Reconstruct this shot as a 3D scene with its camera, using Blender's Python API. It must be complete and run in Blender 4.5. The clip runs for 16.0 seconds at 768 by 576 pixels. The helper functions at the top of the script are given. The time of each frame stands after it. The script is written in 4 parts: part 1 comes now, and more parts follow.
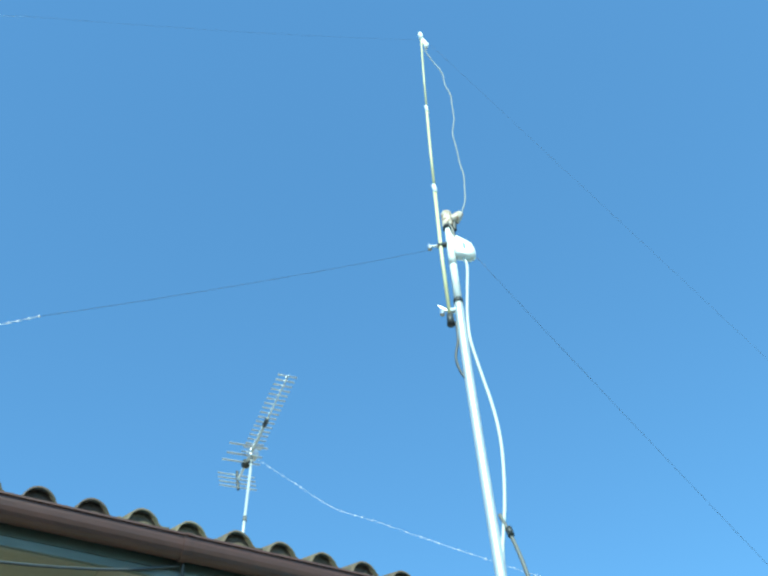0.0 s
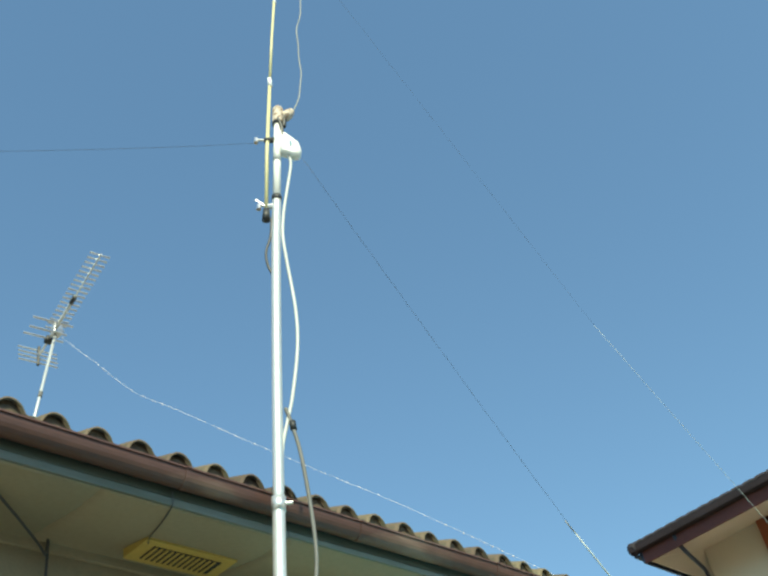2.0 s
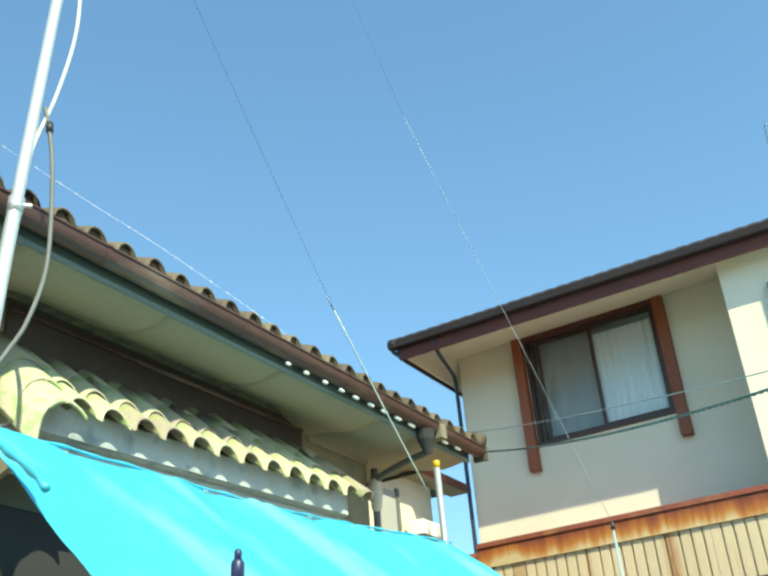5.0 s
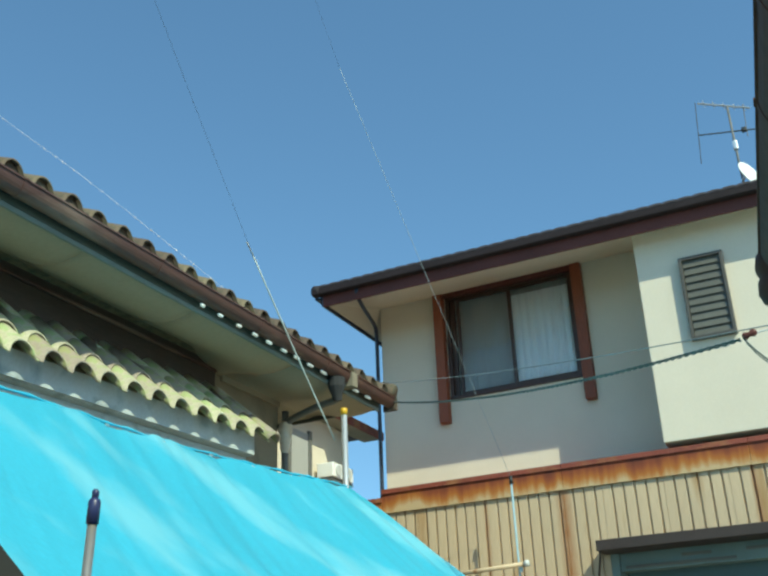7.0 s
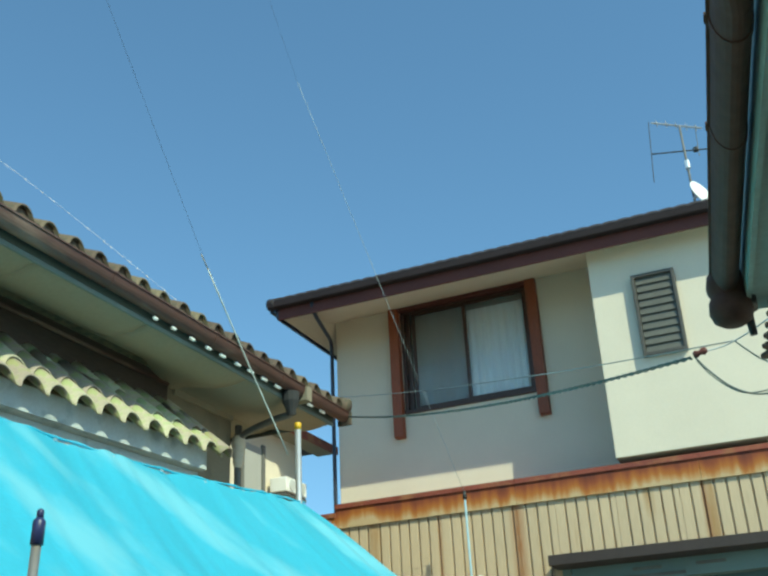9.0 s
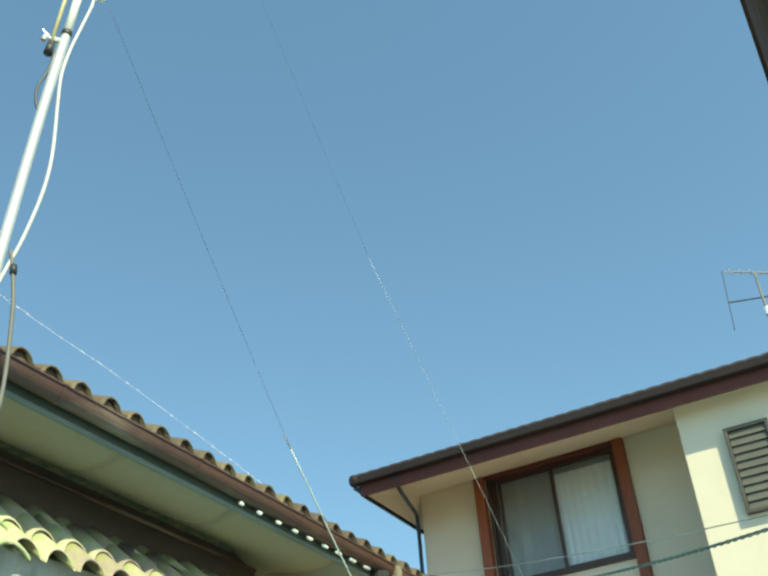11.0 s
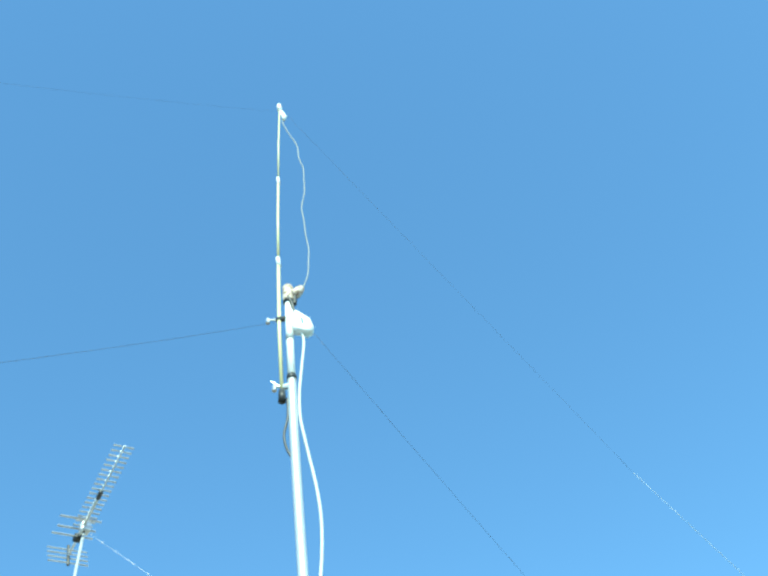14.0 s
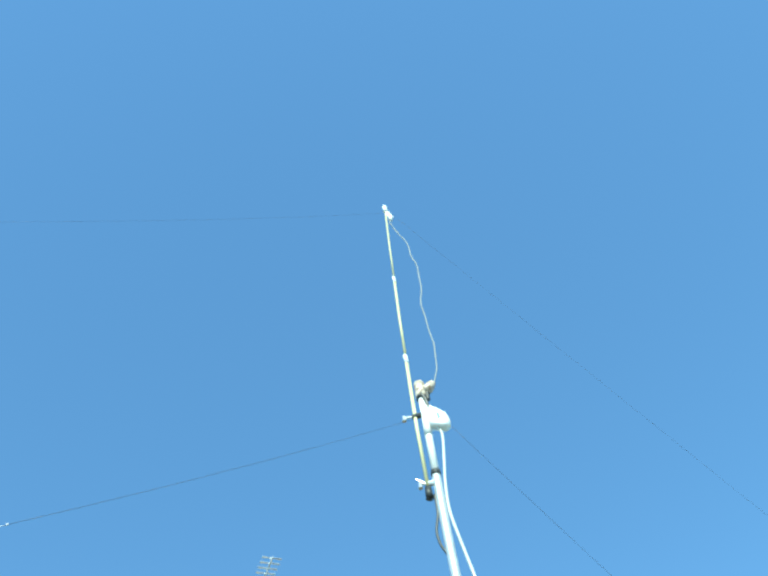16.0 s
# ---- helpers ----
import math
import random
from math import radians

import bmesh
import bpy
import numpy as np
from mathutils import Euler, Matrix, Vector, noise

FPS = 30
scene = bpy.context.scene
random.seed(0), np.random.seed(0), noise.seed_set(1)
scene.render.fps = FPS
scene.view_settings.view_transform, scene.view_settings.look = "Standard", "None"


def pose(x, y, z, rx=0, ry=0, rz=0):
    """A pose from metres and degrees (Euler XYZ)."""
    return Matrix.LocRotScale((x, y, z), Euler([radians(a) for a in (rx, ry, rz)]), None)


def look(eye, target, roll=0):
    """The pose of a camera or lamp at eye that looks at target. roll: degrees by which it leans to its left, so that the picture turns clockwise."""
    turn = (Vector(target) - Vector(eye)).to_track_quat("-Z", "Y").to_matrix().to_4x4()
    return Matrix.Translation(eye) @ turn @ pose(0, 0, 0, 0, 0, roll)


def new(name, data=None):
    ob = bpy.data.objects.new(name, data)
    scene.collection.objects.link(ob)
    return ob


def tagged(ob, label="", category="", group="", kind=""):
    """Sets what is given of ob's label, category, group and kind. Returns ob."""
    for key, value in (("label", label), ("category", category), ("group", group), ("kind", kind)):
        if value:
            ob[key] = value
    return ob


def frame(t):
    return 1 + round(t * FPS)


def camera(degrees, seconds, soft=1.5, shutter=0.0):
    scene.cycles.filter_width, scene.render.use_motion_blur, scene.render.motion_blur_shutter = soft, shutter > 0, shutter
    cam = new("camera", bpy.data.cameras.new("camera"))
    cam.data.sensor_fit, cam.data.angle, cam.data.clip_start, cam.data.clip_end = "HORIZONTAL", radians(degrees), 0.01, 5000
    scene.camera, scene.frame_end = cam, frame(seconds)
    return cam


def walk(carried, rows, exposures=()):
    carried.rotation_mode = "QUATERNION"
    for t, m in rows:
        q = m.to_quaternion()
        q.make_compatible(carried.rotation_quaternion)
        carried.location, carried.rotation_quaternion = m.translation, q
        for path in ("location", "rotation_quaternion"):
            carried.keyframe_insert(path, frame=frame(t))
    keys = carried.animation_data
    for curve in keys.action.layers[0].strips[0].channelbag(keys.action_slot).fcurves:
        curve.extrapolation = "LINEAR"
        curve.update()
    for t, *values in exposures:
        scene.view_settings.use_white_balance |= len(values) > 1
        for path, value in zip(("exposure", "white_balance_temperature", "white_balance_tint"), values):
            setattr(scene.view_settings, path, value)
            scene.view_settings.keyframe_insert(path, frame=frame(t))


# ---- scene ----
cam = camera(43.1, 16.0, soft=2.6)
PATH = [
    (0, (0.003, -0.241, 1.73), (-1.037, 0.608, 3.213), -10.5),
    (0.5, (0.007, -0.206, 1.709), (-1.026, 0.691, 3.168), -10.3),
    (1, (0.029, -0.18, 1.699), (-0.978, 0.801, 3.122), -11.3),
    (1.5, (0.059, -0.119, 1.664), (-0.942, 0.941, 3.032), -11.2),
    (2, (0.099, -0.059, 1.632), (-0.865, 1.108, 2.939), -11.4),
    (2.5, (0.086, 0.092, 1.622), (-0.86, 1.32, 2.886), -11.2),
    (3, (0.103, 0.168, 1.583), (-0.805, 1.501, 2.767), -10.8),
    (3.5, (0.092, 0.229, 1.567), (-0.797, 1.615, 2.702), -10.2),
    (4, (0.059, 0.311, 1.528), (-0.828, 1.763, 2.58), -9.7),
    (4.5, (0.048, 0.361, 1.562), (-0.819, 1.883, 2.528), -6.6),
    (4.7, (0.013, 0.407, 1.554), (-0.849, 1.943, 2.501), -5.8),
    (6.8, (0.289, 0.319, 1.521), (-0.525, 1.949, 2.346), -2.5),
    (7, (0.299, 0.319, 1.517), (-0.485, 1.969, 2.331), -2.3),
    (7.5, (0.295, 0.336, 1.519), (-0.428, 2.018, 2.324), -2.6),
    (8, (0.307, 0.331, 1.521), (-0.38, 2.033, 2.315), -2.7),
    (8.2, (0.305, 0.328, 1.526), (-0.375, 2.033, 2.321), -2.7),
    (10.3, (0.285, 0.328, 1.536), (-0.46, 1.868, 2.572), -3.6),
    (10.5, (0.266, 0.328, 1.535), (-0.472, 1.842, 2.613), -4.0),
    (11, (0.258, 0.308, 1.578), (-0.481, 1.776, 2.717), -4.6),
    (11.5, (0.256, 0.251, 1.607), (-0.51, 1.653, 2.811), -5.6),
    (12, (0.241, 0.199, 1.659), (-0.568, 1.52, 2.924), -6.2),
    (12.5, (0.201, 0.073, 1.679), (-0.595, 1.341, 3.005), -7.7),
    (13, (0.226, 0.04, 1.7), (-0.613, 1.198, 3.098), -11.2),
    (13.5, (0.208, 0.051, 1.679), (-0.614, 1.121, 3.155), -14.9),
    (14, (0.233, 0.048, 1.78), (-0.584, 1.045, 3.309), -17.0),
    (14.5, (0.239, -0.025, 1.713), (-0.561, 0.907, 3.291), -17.7),
    (15, (0.241, -0.116, 1.727), (-0.562, 0.744, 3.345), -18.0),
    (15.5, (0.229, -0.168, 1.735), (-0.556, 0.632, 3.391), -18.7),
    (16, (0.2, -0.196, 1.756), (-0.593, 0.57, 3.424), -18.2),
]
EXPOSURES = [(0.0, 1.16, 6000, -20), (0.5, 1.05, 6000, -20), (1.6, 0.90, 5900, -20), (2.0, 0.92, 8250, -10), (2.5, 0.92, 9000, -2), (3.0, 0.98, 8500, -13), (3.5, 1.16, 8700, -14), (4.0, 1.25, 8100, -16), (4.5, 1.38, 7900, -13),
             (7.0, 0.64, 7100, -13), (8.2, 0.62, 7100, -14), (10.5, 0.95, 7900, -19), (11.0, 1.08, 9000, -14), (11.5, 1.30, 10900, -10), (12.0, 1.33, 10100, -8), (12.5, 1.22, 7000, -22), (13.5, 1.26, 6200, -22),
             (14.5, 1.36, 6350, -20), (16.0, 1.24, 6300, -19)]
walk(cam, [(t, look(eye, target, roll)) for t, eye, target, roll in PATH], EXPOSURES)

# ---- world and sun ----
world = bpy.data.worlds.new("sky")
scene.world = world
world.use_nodes = True
wn = world.node_tree.nodes
sky = wn.new("ShaderNodeTexSky")
sky.sky_type = 'NISHITA'
sky.sun_disc = False
sky.sun_elevation = radians(41.7)
sky.sun_rotation = radians(124)
sky.air_density = 1.0
sky.dust_density = 0.2
sky.ozone_density = 5.0
# the clear sky pales only close to the horizon
where = wn.new("ShaderNodeTexCoord")
lifted = wn.new("ShaderNodeVectorMath")
lifted.operation = 'ADD'
lifted.inputs[1].default_value = (0, 0, 0.12)
unit = wn.new("ShaderNodeVectorMath")
unit.operation = 'NORMALIZE'
world.node_tree.links.new(where.outputs["Generated"], lifted.inputs[0])
world.node_tree.links.new(lifted.outputs[0], unit.inputs[0])
world.node_tree.links.new(unit.outputs[0], sky.inputs[0])
rich = wn.new("ShaderNodeHueSaturation")
rich.inputs["Saturation"].default_value = 1.05
world.node_tree.links.new(sky.outputs[0], rich.inputs["Color"])
world.node_tree.links.new(rich.outputs[0], wn["Background"].inputs[0])
wn["Background"].inputs[1].default_value = 0.15
sun = new("sun", bpy.data.lights.new("sun", "SUN"))
sun.data.energy = 3.15
sun.data.angle = radians(0.5)
sun.data.color = (1.0, 0.96, 0.88)
sun.matrix_world = look((1.494, -1.0, 1.60), (0, 0, 0))


# ---- materials ----
def material(name, base, rough=0.7, metal=0.0, fine=60.0, coarse=3.0, vary=0.25, bump=0.2, stain_or_sheen=None, amount=0.0, rand=0.0, stretch=(1, 1, 1), lustre=0.5, tint=0.06):
    """A surface with grain and blotches: base colour, its variation at two scales, an optional second colour for stains
    or sheen.
    """
    m = bpy.data.materials.new(name)
    m.use_nodes = True
    n, l = m.node_tree.nodes, m.node_tree.links
    p = n["Principled BSDF"]
    p.inputs["Roughness"].default_value = rough
    p.inputs["Metallic"].default_value = metal
    p.inputs["Specular IOR Level"].default_value = lustre
    co = n.new("ShaderNodeTexCoord")
    mp = n.new("ShaderNodeMapping")
    mp.inputs["Scale"].default_value = stretch
    l.new(co.outputs["Object"], mp.inputs[0])
    a, b = n.new("ShaderNodeTexNoise"), n.new("ShaderNodeTexNoise")
    a.inputs["Scale"].default_value, b.inputs["Scale"].default_value = fine, coarse
    a.inputs["Detail"].default_value, b.inputs["Detail"].default_value = 4, 6
    for t in (a, b):
        l.new(mp.outputs[0], t.inputs["Vector"])
    mix = n.new("ShaderNodeMath")
    mix.operation = 'MULTIPLY_ADD'
    mix.inputs[1].default_value = 0.45
    l.new(a.outputs[0], mix.inputs[0])
    half = n.new("ShaderNodeMath")
    half.operation = 'MULTIPLY'
    half.inputs[1].default_value = 0.55
    l.new(b.outputs[0], half.inputs[0])
    l.new(half.outputs[0], mix.inputs[2])
    ramp = n.new("ShaderNodeValToRGB")
    ramp.color_ramp.elements[0].position, ramp.color_ramp.elements[1].position = 0.32, 0.68
    ramp.color_ramp.elements[0].color = (*[c * (1 - vary) for c in base], 1)
    ramp.color_ramp.elements[1].color = (*[min(1, c * (1 + vary)) for c in base], 1)
    l.new(mix.outputs[0], ramp.inputs[0])
    out = ramp.outputs[0]
    if stain_or_sheen:
        s = n.new("ShaderNodeTexNoise")
        s.inputs["Scale"].default_value, s.inputs["Detail"].default_value = coarse * 1.9, 8
        l.new(mp.outputs[0], s.inputs["Vector"])
        r2 = n.new("ShaderNodeValToRGB")
        r2.color_ramp.elements[0].position, r2.color_ramp.elements[1].position = 0.62 - amount * 0.35, 0.72 - amount * 0.25
        l.new(s.outputs[0], r2.inputs[0])
        mx = n.new("ShaderNodeMix")
        mx.data_type = 'RGBA'
        l.new(r2.outputs[0], mx.inputs[0])
        l.new(out, mx.inputs[6])
        mx.inputs[7].default_value = (*stain_or_sheen, 1)
        out = mx.outputs[2]
    if rand:
        info = n.new("ShaderNodeObjectInfo")
        hs = n.new("ShaderNodeHueSaturation")
        mr = n.new("ShaderNodeMapRange")
        mr.inputs[3].default_value, mr.inputs[4].default_value = 1 - rand, 1 + rand
        l.new(info.outputs["Random"], mr.inputs[0])
        l.new(mr.outputs[0], hs.inputs["Value"])
        mh = n.new("ShaderNodeMapRange")
        mh.inputs[3].default_value, mh.inputs[4].default_value = 0.5 - rand * tint, 0.5 + rand * tint
        l.new(info.outputs["Random"], mh.inputs[0])
        l.new(mh.outputs[0], hs.inputs["Hue"])
        l.new(out, hs.inputs["Color"])
        out = hs.outputs[0]
    l.new(out, p.inputs["Base Color"])
    if bump:
        bp = n.new("ShaderNodeBump")
        bp.inputs["Strength"].default_value = bump
        bp.inputs["Distance"].default_value = 0.01
        l.new(mix.outputs[0], bp.inputs["Height"])
        l.new(bp.outputs[0], p.inputs["Normal"])
    return m


M = dict(
    ground=material("concrete_yard", (0.35, 0.32, 0.265), 0.9, fine=40, coarse=1.2, vary=0.25, bump=0.3),
    stucco=material("cream_stucco", (0.69, 0.615, 0.495), 0.92, fine=90, coarse=1.4, vary=0.06, bump=0.35, lustre=0.2),
    # plaster base colour darkened to stand for deep shade under the eave
    stucco_dim=material("shade_toned_plaster", (0.25, 0.215, 0.155), 0.92, fine=70, coarse=2.0, vary=0.12, bump=0.3, stain_or_sheen=(0.19, 0.17, 0.125), amount=0.2, lustre=0.2),
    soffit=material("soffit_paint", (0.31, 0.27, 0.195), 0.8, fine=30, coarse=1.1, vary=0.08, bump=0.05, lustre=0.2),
    # one fascia in two tones: dark for gutter shade, pale for skylight below
    fascia=material("shaded_fascia_board", (0.080, 0.088, 0.070), 0.75, fine=50, coarse=1.5, vary=0.2, bump=0.1, stain_or_sheen=(0.06, 0.07, 0.055), amount=0.4, stretch=(1, 0.15, 1)),
    lit_strip=material("skylit_edge_paint", (0.17, 0.195, 0.175), 0.75, fine=50, coarse=1.5, vary=0.15, bump=0.1, stain_or_sheen=(0.11, 0.13, 0.11), amount=0.35, stretch=(1, 0.2, 1)),
    gutter=material("brown_gutter", (0.080, 0.036, 0.027), 0.5, fine=30, coarse=2.0, vary=0.25, bump=0.05, stain_or_sheen=(0.18, 0.12, 0.09), amount=0.2, stretch=(1, 0.25, 1)),
    tile=material("brown_roof_tile", (0.13, 0.098, 0.064), 0.85, fine=70, coarse=8, vary=0.35, bump=0.5, stain_or_sheen=(0.075, 0.07, 0.045), amount=0.5, rand=0.35),
    awning_tile=material("mossy_awning_tile", (0.40, 0.355, 0.255), 0.85, fine=70, coarse=7, vary=0.25, bump=0.5, stain_or_sheen=(0.33, 0.37, 0.17), amount=0.40, rand=0.25, tint=0.15),
    dark_tile=material("dark_roof_tile", (0.036, 0.029, 0.033), 0.75, fine=70, coarse=6, vary=0.35, bump=0.4),
    brown=material("brown_paint", (0.098, 0.025, 0.018), 0.7, fine=40, coarse=2, vary=0.25, bump=0.06),
    dark_gutter=material("grey_black_gutter", (0.025, 0.017, 0.019), 0.75, fine=40, coarse=3, vary=0.25, bump=0.08, lustre=0.3),
    redwood=material("stained_red_post", (0.24, 0.062, 0.025), 0.55, fine=80, coarse=5, vary=0.3, bump=0.15, stretch=(1, 1, 0.12)),
    sash=material("bronze_sash", (0.07, 0.04, 0.03), 0.4, metal=0.3, vary=0.15, bump=0.0),
    cap=material("red_brown_cap", (0.22, 0.052, 0.03), 0.6, fine=40, coarse=2.5, vary=0.3, bump=0.15, stain_or_sheen=(0.30, 0.12, 0.05), amount=0.3),
    tan=material("tan_metal_sheet", (0.55, 0.42, 0.27), 0.6, fine=50, coarse=1.5, vary=0.12, bump=0.06, stain_or_sheen=(0.36, 0.20, 0.07), amount=0.12, stretch=(1, 1, 0.12)),
    door=material("teal_grey_door", (0.068, 0.118, 0.125), 0.55, fine=40, coarse=1.2, vary=0.1, bump=0.04),
    door_frame=material("pale_teal_frame", (0.16, 0.23, 0.225), 0.5, vary=0.1, bump=0.03),
    canopy=material("dark_canopy", (0.038, 0.027, 0.024), 0.65, fine=40, coarse=3, vary=0.25, bump=0.1),
    alu=material("galvanised_pipe", (0.66, 0.68, 0.68), 0.42, metal=0.75, fine=80, coarse=4, vary=0.12, bump=0.04, stretch=(1, 1, 0.2)),
    mast=material("pale_mast_paint", (0.60, 0.62, 0.61), 0.4, metal=0.45, fine=60, coarse=4, vary=0.06, bump=0.03, stretch=(1, 1, 0.2)),
    whip=material("pale_yellow_rod", (0.60, 0.55, 0.30), 0.4, vary=0.12, bump=0.0),
    white=material("white_plastic", (0.80, 0.80, 0.76), 0.4, vary=0.05, bump=0.02),
    grey_cable=material("pale_grey_cable", (0.52, 0.54, 0.52), 0.5, vary=0.1, bump=0.0),
    black=material("black_rubber", (0.025, 0.028, 0.028), 0.5, vary=0.2, bump=0.0),
    dark_wire=material("dark_wire", (0.05, 0.055, 0.06), 0.5, vary=0.2, bump=0.0),
    pale_cord=material("pale_cord", (0.52, 0.56, 0.52), 0.6, vary=0.1, bump=0.0),
    far_cord=material("thin_grey_cord", (0.36, 0.41, 0.42), 0.7, vary=0.1, bump=0.0, lustre=0.2),
    glint=material("bare_twisted_wire", (0.80, 0.78, 0.78), 0.33, metal=0.85, vary=0.05, bump=0.0),
    green_cable=material("weathered_service_cable", (0.09, 0.115, 0.10), 0.6, vary=0.2, bump=0.0),
    yellow=material("yellow_cap", (0.62, 0.36, 0.02), 0.45, vary=0.1, bump=0.0),
    vent=material("yellowed_vent_plastic", (0.50, 0.36, 0.10), 0.55, vary=0.15, bump=0.05),
    blue_cap=material("dark_blue_cap", (0.025, 0.035, 0.11), 0.4, vary=0.1, bump=0.0),
    rod=material("brushed_rod", (0.42, 0.40, 0.36), 0.35, metal=0.7, vary=0.1, bump=0.02),
    downpipe=material("dark_blue_downpipe", (0.022, 0.032, 0.055), 0.45, vary=0.2, bump=0.02),
    grey_pipe=material("grey_drain_pipe", (0.14, 0.14, 0.13), 0.6, vary=0.2, bump=0.03),
    blind=material("grey_lining", (0.38, 0.38, 0.36), 0.9, fine=120, coarse=2, vary=0.1, bump=0.05),
    curtain=material("white_lace_curtain", (0.88, 0.90, 0.90), 0.9, fine=120, coarse=3, vary=0.06, bump=0.05),
    louvre_frame=material("grey_brown_frame", (0.085, 0.078, 0.066), 0.5, metal=0.2, vary=0.15, bump=0.03),
    louvre=material("grey_louvre", (0.125, 0.122, 0.10), 0.5, metal=0.2, vary=0.15, bump=0.03),
    teal_paint=material("weathered_teal_paint", (0.34, 0.47, 0.42), 0.7, fine=40, coarse=2, vary=0.15, bump=0.05),
    near_gutter=material("dark_brown_gutter", (0.105, 0.058, 0.042), 0.6, fine=30, coarse=2.0, vary=0.3, bump=0.05, lustre=0.2),
    awning_board=material("blue_grey_board", (0.44, 0.49, 0.48), 0.75, fine=40, coarse=2, vary=0.12, bump=0.05, stain_or_sheen=(0.26, 0.31, 0.31), amount=0.25),
    shade_brown=material("shade_brown_board", (0.055, 0.040, 0.031), 0.7, fine=60, coarse=3, vary=0.3, bump=0.1, stretch=(1, 0.2, 1)),
    dark=material("near_black", (0.03, 0.03, 0.03), 0.9, vary=0.1, bump=0.0),
    alu_bright=material("bare_aluminium", (0.72, 0.70, 0.68), 0.3, metal=0.85, vary=0.08, bump=0.0),
    # grey tone set from the shadowed side of the feed cable
    feed=material("mid_grey_cable", (0.26, 0.27, 0.26), 0.55, vary=0.15, bump=0.0),
    aged=material("aged_tan_plastic", (0.55, 0.47, 0.38), 0.6, fine=60, coarse=18, vary=0.25, bump=0.1, stain_or_sheen=(0.24, 0.15, 0.09), amount=0.4),
    # pale colour that gives the wires their painted glints
    white_wire=material("glint_pale_wire", (0.78, 0.74, 0.74), 0.4, metal=0.2, vary=0.05, bump=0.0),
    steel_blue=material("blue_grey_steel", (0.20, 0.235, 0.275), 0.38, metal=0.55, vary=0.12, bump=0.0, stretch=(1, 1, 0.2)),
    slim=material("pale_blue_pole", (0.28, 0.42, 0.48), 0.45, vary=0.1, bump=0.0),
)


def tarp_material():
    # pale streaks mixed into the blue paint the sheen of the folds
    m = material("blue_tarpaulin", (0.075, 0.50, 0.68), 0.42, fine=60, coarse=0.75, vary=0.13, bump=0.25, stain_or_sheen=(0.21, 0.63, 0.76), amount=0.33, stretch=(0.45, 1.0, 0.45), lustre=0.5)
    n, l = m.node_tree.nodes, m.node_tree.links
    tr = n.new("ShaderNodeBsdfTranslucent")
    tr.inputs[0].default_value = (0.02, 0.42, 0.60, 1)
    mx = n.new("ShaderNodeMixShader")
    mx.inputs[0].default_value = 0.2
    l.new(n["Principled BSDF"].outputs[0], mx.inputs[1])
    l.new(tr.outputs[0], mx.inputs[2])
    l.new(mx.outputs[0], n["Material Output"].inputs[0])
    return m


def glass_material():
    m = bpy.data.materials.new("window_glass")
    m.use_nodes = True
    p = m.node_tree.nodes["Principled BSDF"]
    p.inputs["Base Color"].default_value = (0.95, 0.97, 0.97, 1)
    p.inputs["Roughness"].default_value = 0.02
    p.inputs["Transmission Weight"].default_value = 1.0
    p.inputs["IOR"].default_value = 1.3
    return m


def rust_material():
    """Pale flashing with orange rust that runs down from the top edge in streaks."""
    m = bpy.data.materials.new("rust_streaked_flashing")
    m.use_nodes = True
    n, l = m.node_tree.nodes, m.node_tree.links
    p = n["Principled BSDF"]
    p.inputs["Roughness"].default_value = 0.75
    co, mp, sep = n.new("ShaderNodeTexCoord"), n.new("ShaderNodeMapping"), n.new("ShaderNodeSeparateXYZ")
    mp.inputs["Scale"].default_value = (9, 9, 1.2)
    l.new(co.outputs["Object"], mp.inputs[0])
    l.new(co.outputs["Object"], sep.inputs[0])
    a, b = n.new("ShaderNodeTexNoise"), n.new("ShaderNodeTexNoise")
    a.inputs["Scale"].default_value, a.inputs["Detail"].default_value = 1.0, 5
    b.inputs["Scale"].default_value, b.inputs["Detail"].default_value = 0.25, 4
    l.new(mp.outputs[0], a.inputs["Vector"])
    l.new(mp.outputs[0], b.inputs["Vector"])
    h = n.new("ShaderNodeMapRange")
    h.inputs[1].default_value, h.inputs[2].default_value = 3.62, 3.93
    l.new(sep.outputs[2], h.inputs[0])
    s1, s2 = n.new("ShaderNodeMath"), n.new("ShaderNodeMath")
    s1.operation = s2.operation = 'MULTIPLY_ADD'
    s1.inputs[1].default_value, s2.inputs[1].default_value = 0.85, 0.7
    l.new(a.outputs[0], s1.inputs[0])
    l.new(h.outputs[0], s1.inputs[2])
    l.new(b.outputs[0], s2.inputs[0])
    l.new(s1.outputs[0], s2.inputs[2])
    r = n.new("ShaderNodeValToRGB")
    e = r.color_ramp.elements
    e[0].position, e[0].color = 0.42, (0.50, 0.36, 0.20, 1)
    e[1].position, e[1].color = 0.85, (0.10, 0.022, 0.012, 1)
    for pos, c in ((0.485, (0.44, 0.24, 0.09, 1)), (0.565, (0.36, 0.12, 0.02, 1)), (0.69, (0.22, 0.05, 0.016, 1))):
        k = e.new(pos)
        k.color = c
    half = n.new("ShaderNodeMath")
    half.operation = 'MULTIPLY'
    half.inputs[1].default_value = 0.5
    l.new(s2.outputs[0], half.inputs[0])
    l.new(half.outputs[0], r.inputs[0])
    l.new(r.outputs[0], p.inputs["Base Color"])
    bp = n.new("ShaderNodeBump")
